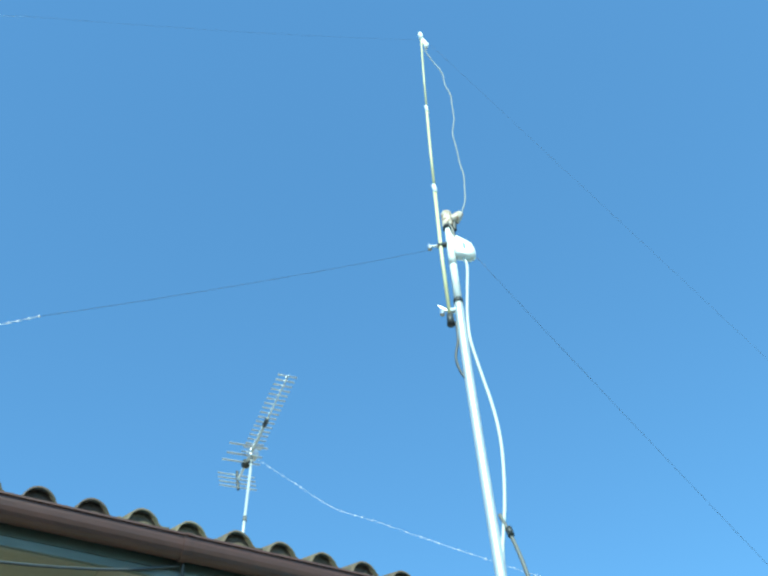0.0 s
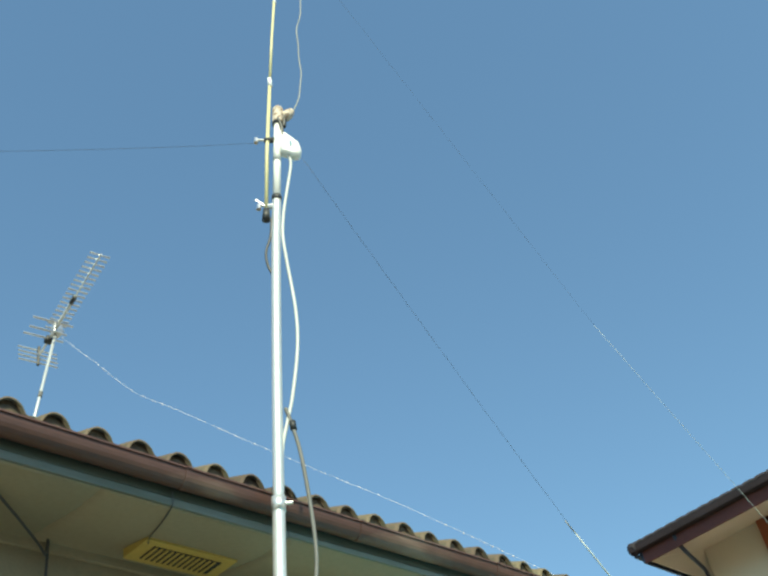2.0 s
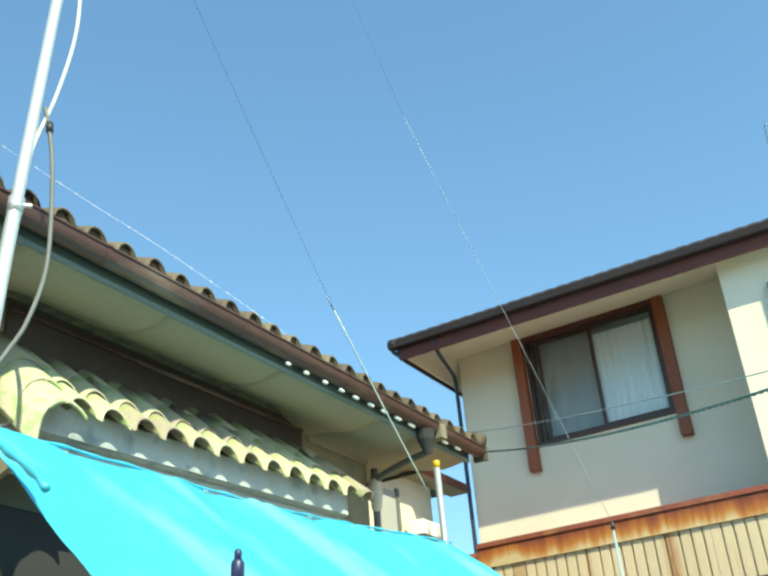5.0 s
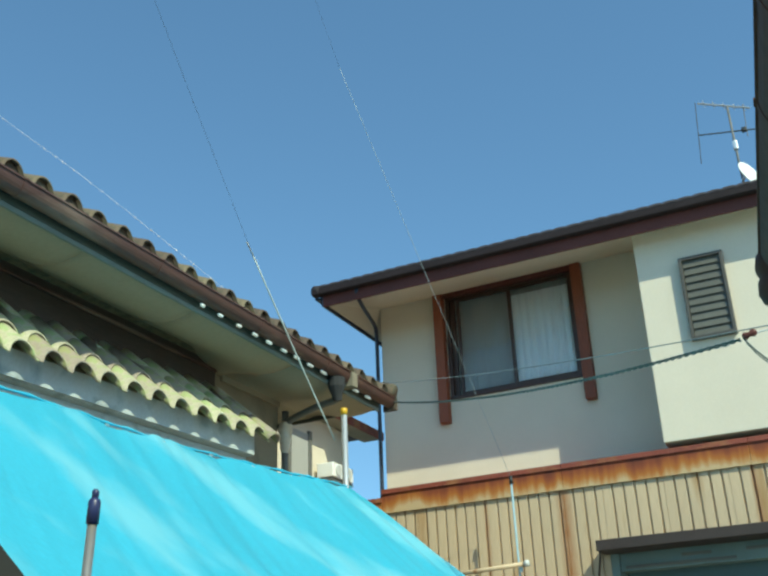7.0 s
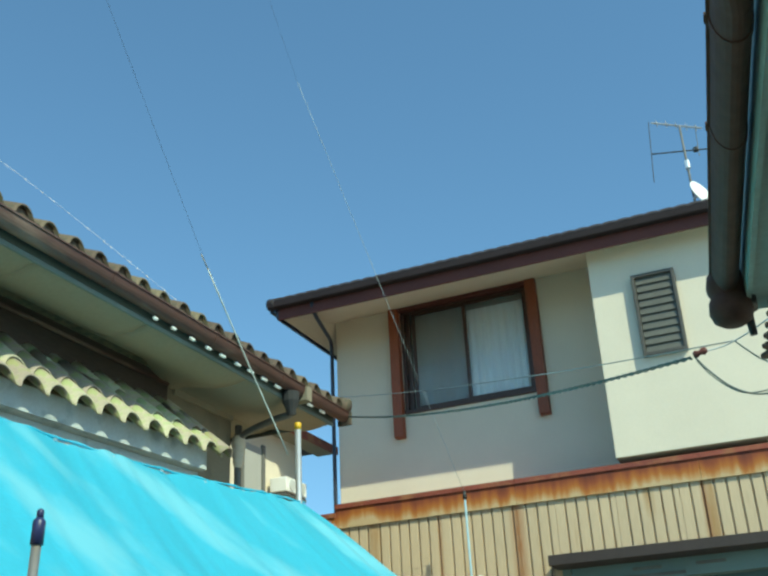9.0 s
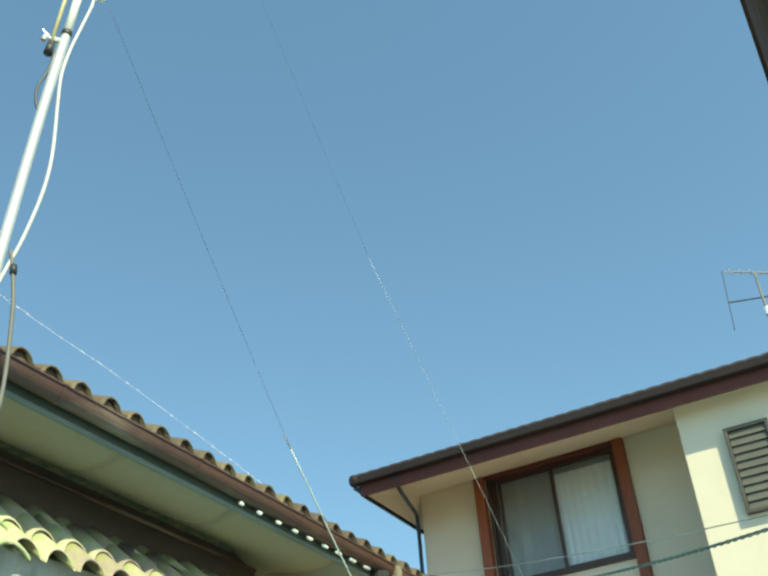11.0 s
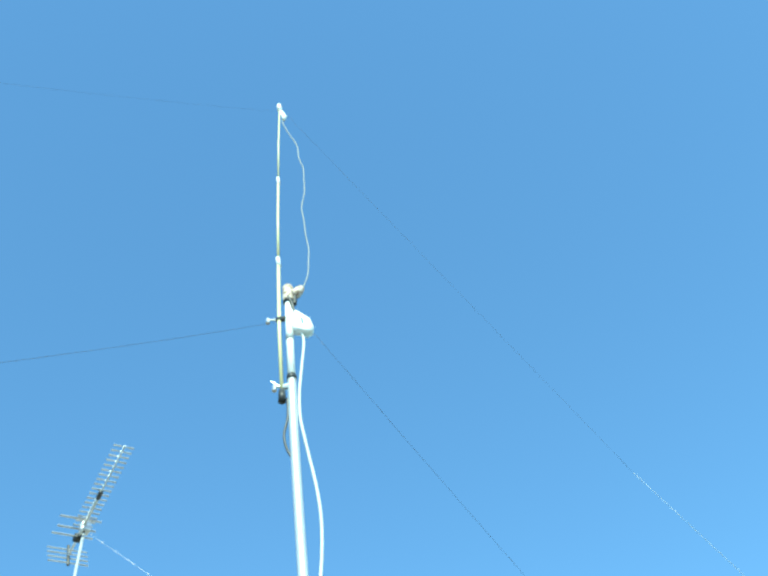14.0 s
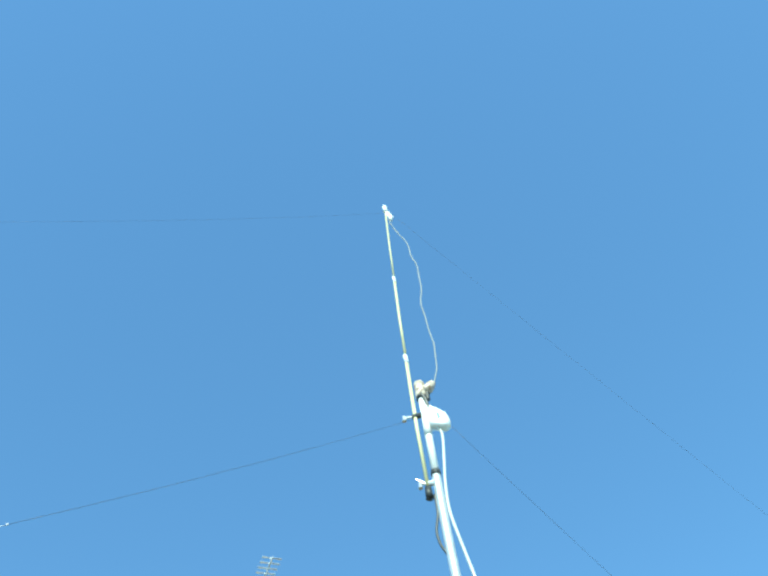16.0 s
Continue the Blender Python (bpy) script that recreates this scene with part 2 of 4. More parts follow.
    bp.inputs["Strength"].default_value, bp.inputs["Distance"].default_value = 0.25, 0.01
    l.new(a.outputs[0], bp.inputs["Height"])
    l.new(bp.outputs[0], p.inputs["Normal"])
    return m


def add_rust_runs(m, runs):
    """Orange runs of rust down the sheet, each at its x with its half width."""
    n, l = m.node_tree.nodes, m.node_tree.links
    base = n["Principled BSDF"].inputs["Base Color"]
    under = base.links[0].from_socket
    co, sep = n.new("ShaderNodeTexCoord"), n.new("ShaderNodeSeparateXYZ")
    l.new(co.outputs["Object"], sep.inputs[0])
    mp, streak = n.new("ShaderNodeMapping"), n.new("ShaderNodeTexNoise")
    mp.inputs["Scale"].default_value = (22, 22, 1.4)
    l.new(co.outputs["Object"], mp.inputs[0])
    l.new(mp.outputs[0], streak.inputs["Vector"])
    streak.inputs["Detail"].default_value = 4
    for x, half in runs:
        off, far, near, both, mx = n.new("ShaderNodeMath"), n.new("ShaderNodeMath"), n.new("ShaderNodeMapRange"), n.new("ShaderNodeMath"), n.new("ShaderNodeMix")
        off.operation, far.operation, both.operation = 'SUBTRACT', 'ABSOLUTE', 'MULTIPLY'
        off.inputs[1].default_value = x
        l.new(sep.outputs[0], off.inputs[0])
        l.new(off.outputs[0], far.inputs[0])
        near.inputs[1].default_value, near.inputs[2].default_value = 0.0, half
        near.inputs[3].default_value, near.inputs[4].default_value = 1.6, 0.0
        l.new(far.outputs[0], near.inputs[0])
        l.new(near.outputs[0], both.inputs[0])
        l.new(streak.outputs[0], both.inputs[1])
        both.use_clamp = True
        mx.data_type = 'RGBA'
        l.new(both.outputs[0], mx.inputs[0])
        l.new(under, mx.inputs[6])
        mx.inputs[7].default_value = (0.30, 0.105, 0.022, 1)
        under = mx.outputs[2]
    l.new(under, base)


add_rust_runs(M["tan"], ((-2.44, 0.10), (-4.60, 0.05), (-0.56, 0.04), (-3.30, 0.03)))
M["rust"] = rust_material()
M["tarp"], M["glass"] = tarp_material(), glass_material()


# ---- building helpers ----
def to_mesh(name, bm, mat, smooth=False):
    bmesh.ops.recalc_face_normals(bm, faces=bm.faces)
    me = bpy.data.meshes.new(name)
    bm.to_mesh(me)
    bm.free()
    me.materials.append(M[mat])
    if smooth:
        for f in me.polygons:
            f.use_smooth = True
    return me


def part(name, bm, mat, parent, label="", smooth=False):
    ob = new(name, to_mesh(name, bm, mat, smooth))
    ob.parent = parent
    return tagged(ob, label)


def thing(name, label, category, at=(0, 0, 0), group="", kind=""):
    ob = new(name)
    ob.location = at
    ob.empty_display_size = 0.1
    bpy.context.view_layer.update()
    return tagged(ob, label, category, group, kind)


def solid(name, bm, mat, label, category, smooth=False, group="", kind=""):
    return tagged(new(name, to_mesh(name, bm, mat, smooth)), label, category, group, kind)


def box(lo, hi, bm=None, edge=0.0):
    bm = bm or bmesh.new()
    v = bmesh.ops.create_cube(bm, size=1)["verts"]
    for q in v:
        q.co = [(a + b) / 2 + c * (b - a) for a, b, c in zip(lo, hi, q.co)]
    if edge:
        bmesh.ops.bevel(bm, geom=list({e for q in v for e in q.link_edges}), offset=edge, segments=2, affect='EDGES', profile=0.5)
    return bm


def smooth_line(pts, steps=6):
    pts = [Vector(p) for p in pts]
    if len(pts) < 3:
        return pts
    out = []
    for i in range(len(pts) - 1):
        a, b, c, d = pts[max(i - 1, 0)], pts[i], pts[i + 1], pts[min(i + 2, len(pts) - 1)]
        for k in range(steps):
            t = k / steps
            out.append(0.5 * (2 * b + (c - a) * t + (2 * a - 5 * b + 4 * c - d) * t * t + (3 * b - a - 3 * c + d) * t ** 3))
    return out + [pts[-1]]


def tube(pts, r, sides=8, bm=None):
    """A pipe along the points; r is one radius or one for each point."""
    bm = bm or bmesh.new()
    pts = [Vector(p) for p in pts]
    rs = r if isinstance(r, (list, tuple)) else [r] * len(pts)
    rings, side = [], None
    for i, p in enumerate(pts):
        d = (pts[min(i + 1, len(pts) - 1)] - pts[max(i - 1, 0)]).normalized()
        if side is None:
            side = d.orthogonal().normalized()
        side = (side - d * side.dot(d)).normalized()
        up = d.cross(side)
        rings.append([bm.verts.new(p + (side * math.cos(a) + up * math.sin(a)) * rs[i]) for a in (2 * math.pi * k / sides for k in range(sides))])
    for a, b in zip(rings, rings[1:]):
        for k in range(sides):
            bm.faces.new((a[k], a[(k + 1) % sides], b[(k + 1) % sides], b[k]))
    bm.faces.new(rings[0][::-1])
    bm.faces.new(rings[-1])
    return bm


def extrude(profile, a, b, bm=None):
    """A closed profile of (u, v) in the plane across the way from a to b: u is level, v is up."""
    bm = bm or bmesh.new()
    a, b = Vector(a), Vector(b)
    d = (b - a).normalized()
    u = Vector((0, 0, 1)).cross(d).normalized()
    w = d.cross(u)
    rows = [[bm.verts.new(q + u * x + w * y) for x, y in profile] for q in (a, b)]
    n = len(profile)
    for k in range(n):
        bm.faces.new((rows[0][k], rows[0][(k + 1) % n], rows[1][(k + 1) % n], rows[1][k]))
    bm.faces.new(rows[0][::-1])
    bm.faces.new(rows[1])
    return bm


def sag(a, b, drop, n=14):
    a, b = Vector(a), Vector(b)
    return [a.lerp(b, k / n) - Vector((0, 0, drop * 4 * (k / n) * (1 - k / n))) for k in range(n + 1)]


def twisted(pts, r, coil, pitch):
    """Two strands wound round each other along the points."""
    bm = bmesh.new()
    pts = [Vector(p) for p in pts]
    length = sum((b - a).length for a, b in zip(pts, pts[1:]))
    n = max(8, int(length / pitch * 8))
    for turn in (0, math.pi):
        way = []
        for k in range(n + 1):
            s = k / n * (len(pts) - 1)
            i = min(int(s), len(pts) - 2)
            d = (pts[i + 1] - pts[i]).normalized()
            u = d.cross(Vector((0, 0, 1))).normalized()
            w = u.cross(d)
            ang = turn + 2 * math.pi * (k / n) * length / pitch
            way.append(pts[i].lerp(pts[i + 1], s - i) + (u * math.cos(ang) + w * math.sin(ang)) * coil)
        tube(way, r, 5, bm)
    return bm


def glint_beaded(pts, r, bead, step, seed):
    """A thin wire with bright beads every step or so, added for twisted-wire glints."""
    rng = random.Random(seed)
    way, rs = [], []
    pts = [Vector(p) for p in pts]
    gap = 0.0
    for a, b in zip(pts, pts[1:]):
        n = max(2, int((b - a).length / 0.012))
        for k in range(n):
            way.append(a.lerp(b, k / n))
            gap -= (b - a).length / n
            if gap < 0:
                gap = step * rng.uniform(0.5, 1.5)
                size = bead * rng.uniform(0.6, 1.1)
                rs.append(size)
            else:
                rs.append(r)
    return tube(way, rs, 6)


def roof_tile_mesh(name, mat, pitch=0.249, length=0.36, height=0.092, half=0.079, thick=0.016, slope=0.4, steps=20, fill=0.0):
    """One S-shaped clay tile: its lip at the origin, running up the slope towards -x."""
    bm = bmesh.new()

    def profile(y):
        return height * max(0.0, 1 - (y / half) ** 2) ** 0.62 + 0.010 * (2 * y / pitch) ** 2 - 0.008

    c, s = math.cos(math.atan(slope)), math.sin(math.atan(slope))
    grid = []
    for along in (0.0, length):
        for lift in (0.0, -thick):
            row = []
            for k in range(steps + 1):
                y = -pitch / 2 - 0.004 + (pitch + 0.008) * k / steps
                h = profile(y) + lift
                row.append(bm.verts.new((-along * c - h * s * 0.2, y, along * s + h * (c + 0.8 * (1 - c)))))
            grid.append(row)
    ft, fb, bt, bb = grid
    for k in range(steps):
        bm.faces.new((ft[k], ft[k + 1], bt[k + 1], bt[k]))
        bm.faces.new((fb[k], bb[k], bb[k + 1], fb[k + 1]))
        bm.faces.new((ft[k], fb[k], fb[k + 1], ft[k + 1]))
        bm.faces.new((bt[k], bt[k + 1], bb[k + 1], bb[k]))
    if fill:
        ys = [-half * 0.97 + half * 1.94 * k / 10 for k in range(11)]
        hi = [bm.verts.new((-fill * c - profile(y) * s * 0.2, y, fill * s + profile(y) - thick * 0.6)) for y in ys]
        lo = [bm.verts.new((-fill * c + 0.006, y, fill * s - 0.04)) for y in ys]
        for k in range(10):
            bm.faces.new((hi[k], hi[k + 1], lo[k + 1], lo[k]))
    bm.faces.new((ft[0], bt[0], bb[0], fb[0]))
    bm.faces.new((ft[-1], fb[-1], bb[-1], bt[-1]))
    return to_mesh(name, bm, mat, True)


def place_tile(me, parent, x, y, z, rng):
    ob = new("roof_tile", me)
    ob.parent = parent
    ob.location = (x + rng.uniform(-0.006, 0.006), y, z + rng.uniform(-0.003, 0.003))
    ob.rotation_euler = (rng.uniform(-0.02, 0.02), rng.uniform(-0.015, 0.015), rng.uniform(-0.02, 0.02))
    return ob

# ---- setting ----
gb = bmesh.new()
bmesh.ops.create_grid(gb, x_segments=40, y_segments=40, size=400)
solid("ground", gb, "ground", "grey concrete yard and level ground", "ground", kind="structure")

# ---- single-storey tiled house with its long eave ----
EX, EZ, TY, PITCH = -3.775, 4.580, 3.86, 0.249
house = thing("tiled_house", "cream plaster house with brown S-shaped roof tiles and a long eave", "house", (-7, 1, 0))


def hp(name, bm, mat, label="", parent=None, smooth=False):
    ob = part(name, bm, mat, None, label, smooth)
    p = parent or house
    ob.parent = p
    ob.matrix_parent_inverse = p.matrix_world.inverted()
    return ob


hp("wall", box((-4.86, -6, 0), (-4.66, 8.2, 4.45)), "stucco_dim", "cream plaster wall toned down for deep shade")
hp("wall", box((-11, 8.0, 0), (-4.86, 8.2, 4.45)), "stucco_dim")
hp("wall", box((-11, -6, 0), (-4.86, -5.8, 4.45)), "stucco_dim")
hp("wall", box((-11, -5.8, 0), (-10.8, 8.0, 4.45)), "stucco_dim")
edges = [-6.0, -4.5, -2.68, -0.86, 0.97, 2.2, 3.42, 4.61, 5.80, 7.24, 8.82]
flat_cove = [(-3.885, 4.368), (-4.02, 4.370), (-4.16, 4.378), (-4.30, 4.402), (-4.42, 4.424), (-4.53, 4.440), (-4.61, 4.442), (-4.66, 4.43)]
# hollow added to the shape so the soffit darkens towards the wall
deep_cove = [(-3.885, 4.368), (-4.00, 4.366), (-4.12, 4.372), (-4.24, 4.392), (-4.36, 4.432), (-4.46, 4.474), (-4.56, 4.526), (-4.66, 4.582)]


def ease(a, b, v):
    t = max(0.0, min(1.0, (v - a) / (b - a)))
    return t * t * (3 - 2 * t)


def cove_at(y):
    """The soffit's section: flat at both ends of the eave, hollowed above the awning, its rim rounded up beyond."""
    k = ease(3.42, 4.0, y) * (1 - ease(6.55, 7.24, y))
    mixed = [Vector((x0 + (x1 - x0) * k, 0, z0 + (z1 - z0) * k)) for (x0, z0), (x1, z1) in zip(flat_cove, deep_cove)]
    curl = ease(3.0, 4.2, y)
    for p, lift in zip(mixed, (0.036, 0.006, -0.010, -0.014, -0.008)):
        p.z += lift * curl
    return [(p.x, p.z) for p in smooth_line(mixed, 3)]


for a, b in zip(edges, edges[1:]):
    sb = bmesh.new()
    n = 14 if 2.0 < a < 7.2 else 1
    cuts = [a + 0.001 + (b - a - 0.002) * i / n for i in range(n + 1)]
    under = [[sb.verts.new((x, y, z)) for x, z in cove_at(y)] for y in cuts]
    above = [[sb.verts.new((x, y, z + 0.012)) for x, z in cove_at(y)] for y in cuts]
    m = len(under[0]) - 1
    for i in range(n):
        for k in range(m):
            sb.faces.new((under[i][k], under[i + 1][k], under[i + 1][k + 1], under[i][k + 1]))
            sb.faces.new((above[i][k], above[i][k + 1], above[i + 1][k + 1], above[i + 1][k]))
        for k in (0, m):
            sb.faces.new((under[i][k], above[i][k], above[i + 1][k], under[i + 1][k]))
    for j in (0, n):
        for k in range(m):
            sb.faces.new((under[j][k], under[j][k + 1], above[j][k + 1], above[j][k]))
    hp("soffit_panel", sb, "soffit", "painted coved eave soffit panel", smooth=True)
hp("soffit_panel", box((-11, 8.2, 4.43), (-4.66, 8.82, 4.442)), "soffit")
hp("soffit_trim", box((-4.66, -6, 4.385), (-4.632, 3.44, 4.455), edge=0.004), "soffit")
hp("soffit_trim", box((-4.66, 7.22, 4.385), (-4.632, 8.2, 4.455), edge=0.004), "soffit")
hp("wall", box((-4.86, 3.44, 4.452), (-4.66, 7.22, 4.61)), "stucco_dim")
# board tone carries the shade on the wall above the awning
hp("frieze_board", box((-4.658, 3.96, 3.98), (-4.642, 7.12, 4.56), edge=0.004), "shade_brown", "dark brown board toned for the shade above the awning")
hp("frieze_moulding", box((-4.641, 3.97, 4.428), (-4.612, 7.11, 4.456), edge=0.008), "gutter", "worn brown moulding on the dark board")
# upper board coloured as shade, strip beneath coloured as its lit edge
hp("fascia", box((-3.883, -6, 4.413), (-3.862, 8.85, 4.545), edge=0.003), "fascia", "grey-green fascia board darkened for gutter shade")
hp("drip_strip", box((-3.884, -6, 4.364), (-3.8625, 3.42, 4.412), edge=0.004), "lit_strip", "pale blue-grey strip painted as the lit edge below the fascia")
hp("drip_strip", box((-3.884, 3.422, 4.378), (-3.8625, 8.85, 4.412), edge=0.004), "lit_strip", "narrow pale blue-grey strip painted as a lit edge")
hp("fascia", box((-11, 8.825, 4.40), (-3.884, 8.85, 4.60)), "fascia")
# gutter: a box channel with a rolled front lip
gut = [(-0.055, 0.045), (-0.055, -0.03), (-0.04, -0.048), (0.03, -0.048), (0.05, -0.03), (0.055, 0.035), (0.066, 0.037), (0.066, 0.05), (0.048, 0.05), (0.043, -0.024), (0.026, -0.04), (-0.036, -0.04), (-0.048, -0.026), (-0.048, 0.045)]
bowl = [(math.cos(math.pi * k / 12), -math.sin(math.pi * k / 12)) for k in range(13)]
gprof = [(0.064 * c, 0.088 * s) for c, s in bowl] + [(-0.074, 0.001), (-0.073, 0.012), (-0.062, 0.012), (-0.058, 0.0)] + [(0.058 * c, 0.081 * s) for c, s in bowl[::-1][1:]]
gutter = hp("gutter", extrude(gprof, (-3.795, -6, 4.528), (-3.795, 8.0, 4.522)), "gutter", "brown plastic eaves gutter")
hp("gutter", extrude(gprof, (-3.795, 8.14, 4.520), (-3.795, 8.95, 4.520)), "gutter", "short end length of brown gutter")
big = [(u * 1.07, v * 1.07 - 0.001) for u, v in gprof]
for y in (1.33, 2.63, 3.92, 5.21, 6.50, 7.6):
    hp("gutter_joint", extrude(big, (-3.795, y - 0.018, 4.526), (-3.795, y + 0.018, 4.526)), "gutter", parent=gutter)
hp("gutter_hopper", tube([(-3.80, 7.84, 4.43), (-3.80, 7.84, 4.35), (-3.80, 7.85, 4.27), (-3.80, 7.86, 4.22)], [0.085, 0.08, 0.05, 0.04], 12), "dark", "dark outlet hopper", gutter)
hp("gutter_strap", box((-3.86, 8.02, 4.40), (-3.722, 8.12, 4.54), edge=0.006), "stucco_dim", "pale grey patch of tape", gutter)
hp("drain_pipe", tube(smooth_line([(-3.80, 7.87, 4.29), (-3.84, 7.90, 4.25), (-4.1, 8.02, 4.26), (-4.45, 8.18, 4.25), (-4.58, 8.235, 4.2), (-4.60, 8.24, 4.0), (-4.60, 8.24, 0.1)]), 0.034, 10), "grey_pipe", "grey drain pipe to the wall", smooth=True)
hp("pipe_wrap", tube(smooth_line([(-4.585, 8.235, 4.24), (-4.598, 8.24, 4.12), (-4.592, 8.235, 4.02), (-4.60, 8.24, 3.93)]), [0.05, 0.06, 0.065, 0.07, 0.075, 0.07, 0.06, 0.065, 0.07, 0.065, 0.06, 0.06, 0.055, 0.05, 0.055, 0.05, 0.045, 0.04, 0.04], 10), "stucco", "pale cloth wrapped round the pipe elbow", smooth=True)
hp("eave_cable", tube(smooth_line([(-3.83, 1.35, 4.44), (-3.87, 1.38, 4.37), (-3.97, 1.57, 4.345), (-4.14, 1.77, 4.343), (-4.40, 2.06, 4.35), (-4.58, 2.26, 4.33), (-4.625, 2.30, 4.2), (-4.625, 2.30, 0.1)]), 0.0085, 8), "dark_wire", "thin dark cable under the eave", smooth=True)
hp("eave_cable", tube(smooth_line([(-3.85, -0.9, 4.10), (-3.848, 0.2, 4.235), (-3.848, 0.68, 4.288), (-3.848, 1.01, 4.343), (-3.848, 1.22, 4.40), (-3.845, 1.34, 4.438)]), 0.0075, 8), "dark_wire", "thin dark cable drooping along the fascia", smooth=True)
hp("eave_cable", tube(smooth_line([(-3.845, 2.60, 4.44), (-3.858, 2.61, 4.37), (-3.93, 2.63, 4.358), (-4.08, 2.67, 4.364), (-4.24, 2.715, 4.384), (-4.29, 2.735, 4.372)]), 0.004, 8), "dark_wire", "thin dark cable under the eave", smooth=True)
# roof deck and tiles
deck = bmesh.new()
dv = [deck.verts.new(p) for p in ((-3.86, -6, 4.545), (-3.86, 8.85, 4.545), (-7.6, 8.85, 6.04), (-7.6, -6, 6.04), (-11.3, -6, 4.545), (-11.3, 8.85, 4.545), (-3.86, -6, 4.52), (-3.86, 8.85, 4.52), (-11.3, 8.85, 4.52), (-11.3, -6, 4.52))]
for q in ((0, 1, 2, 3), (3, 2, 5, 4), (6, 9, 8, 7), (0, 6, 7, 1), (4, 5, 8, 9), (0, 3, 4, 9, 6), (1, 7, 8, 5, 2)):
    deck.faces.new([dv[i] for i in q])
roof = hp("roof", deck, "tile", "brown tiled roof")
eave_tile = roof_tile_mesh("roof_tile", "tile", fill=0.040)
rng = random.Random(4)
for row in range(4):
    for k in range(-26, 21):
        place_tile(eave_tile, roof, EX - row * 0.27, TY + PITCH * k, EZ + row * 0.112, rng)
for o in roof.children:
    o.matrix_parent_inverse = roof.matrix_world.inverted()
for k in range(4):
    hp("verge_tile", tube([(-3.76 - 0.27 * k, 8.99, 4.60 + 0.108 * k), (-4.08 - 0.27 * k, 8.99, 4.728 + 0.108 * k)], [0.085, 0.075], 12), "tile", parent=roof, smooth=True)
hp("gutter_end", box((-3.87, 8.95, 4.40), (-3.715, 8.985, 4.54), edge=0.01), "tile", "broken brown eave corner", parent=gutter)
# white pieces and stems added to imitate sun patches along the fascia
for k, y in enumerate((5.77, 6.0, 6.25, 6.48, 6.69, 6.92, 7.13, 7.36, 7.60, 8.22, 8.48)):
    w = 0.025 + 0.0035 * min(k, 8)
    spot = hp("gutter_clip", box((-3.814, y - w, 4.398 + 0.001 * k), (-3.788, y + w, 4.424 + 0.001 * k), edge=0.010), "white", "small white piece standing in for a sun patch", gutter)
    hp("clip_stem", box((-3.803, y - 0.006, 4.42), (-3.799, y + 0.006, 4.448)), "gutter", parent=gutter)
# louvred soffit vent
vent = hp("soffit_vent", box((-4.515, 2.71, 4.378), (-4.26, 3.34, 4.49), edge=0.004), "vent", "yellowed plastic soffit vent")
# thin black plate paints the shade between the slats
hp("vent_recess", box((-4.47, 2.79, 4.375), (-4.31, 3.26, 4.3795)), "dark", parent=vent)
for k in range(12):
    y = 2.81 + k * 0.037
    hp("vent_slat", box((-4.465, y - 0.008, 4.369), (-4.315, y + 0.008, 4.377), edge=0.002), "vent", parent=vent)

# awning: steep little tiled roof over a bay
AX, AZ, ASL, AP = -4.08, 3.70, 0.84, 0.264
aw = bmesh.new()
q = [aw.verts.new(v) for v in ((-4.245, 3.76, AZ + 0.092), (-4.245, 7.16, AZ + 0.092), (-4.66, 7.16, AZ + 0.445), (-4.66, 3.76, AZ + 0.445), (-4.245, 3.76, AZ + 0.03), (-4.245, 7.16, AZ + 0.03), (-4.66, 7.16, AZ + 0.415), (-4.66, 3.76, AZ + 0.415))]
for f in ((0, 1, 2, 3), (7, 6, 5, 4), (0, 4, 5, 1), (2, 6, 7, 3), (1, 5, 6, 2), (0, 3, 7, 4)):
    aw.faces.new([q[i] for i in f])
awning = hp("awning_roof", aw, "awning_tile", "small steep awning of mossy yellow-green tiles")
at = roof_tile_mesh("awning_tile", "awning_tile", pitch=AP, length=0.40, slope=ASL, height=0.118, half=0.108)
for back, lift in ((0, 0.006), (0.158, 0.030), (0.335, 0.032)):
    for k in range(12):
        place_tile(at, awning, AX - back, 4.12 + AP * k, AZ + back * ASL + lift, rng)
for o in awning.children:
    o.matrix_parent_inverse = awning.matrix_world.inverted()


def barrel(x0, z0, x1, z1, y, r0, r1, thick=0.02, n=16):
    bm = bmesh.new()
    d = Vector((x1 - x0, 0, z1 - z0)).normalized()
    up = Vector((-d.z, 0, d.x))
    if up.z < 0:
        up = -up
    rows = []
    for (x, z, r) in ((x0, z0, r0), (x1, z1, r1)):
        for rr in (r, r - thick):
            rows.append([bm.verts.new(Vector((x, y, z)) + Vector((0, 1, 0)) * math.cos(math.pi * k / n) * rr + up * math.sin(math.pi * k / n) * rr) for k in range(n + 1)])
    a, b, c, e = rows
    for k in range(n):
        for p, q in ((a, c), (b, e), (a, b), (c, e)):
            bm.faces.new((p[k], p[k + 1], q[k + 1], q[k]))
    for k in (0, n):
        bm.faces.new((a[k], b[k], e[k], c[k]))
    return bm



def verge(x0, z0, run, rise, thick=0.022):
    """A verge tile: a rounded hump whose outer side hangs down as a flap."""
    line = smooth_line([Vector((0, y, z)) for y, z in ((0.17, -0.06), (0.11, -0.012), (0.01, 0.012), (-0.08, -0.02), (-0.145, -0.09), (-0.18, -0.17), (-0.20, -0.31))], 4)
    inner = [p + Vector((0, -thick * 0.5 if p.y > 0 else thick, -thick if p.y > -0.12 else 0)) for p in line]
    bm = bmesh.new()
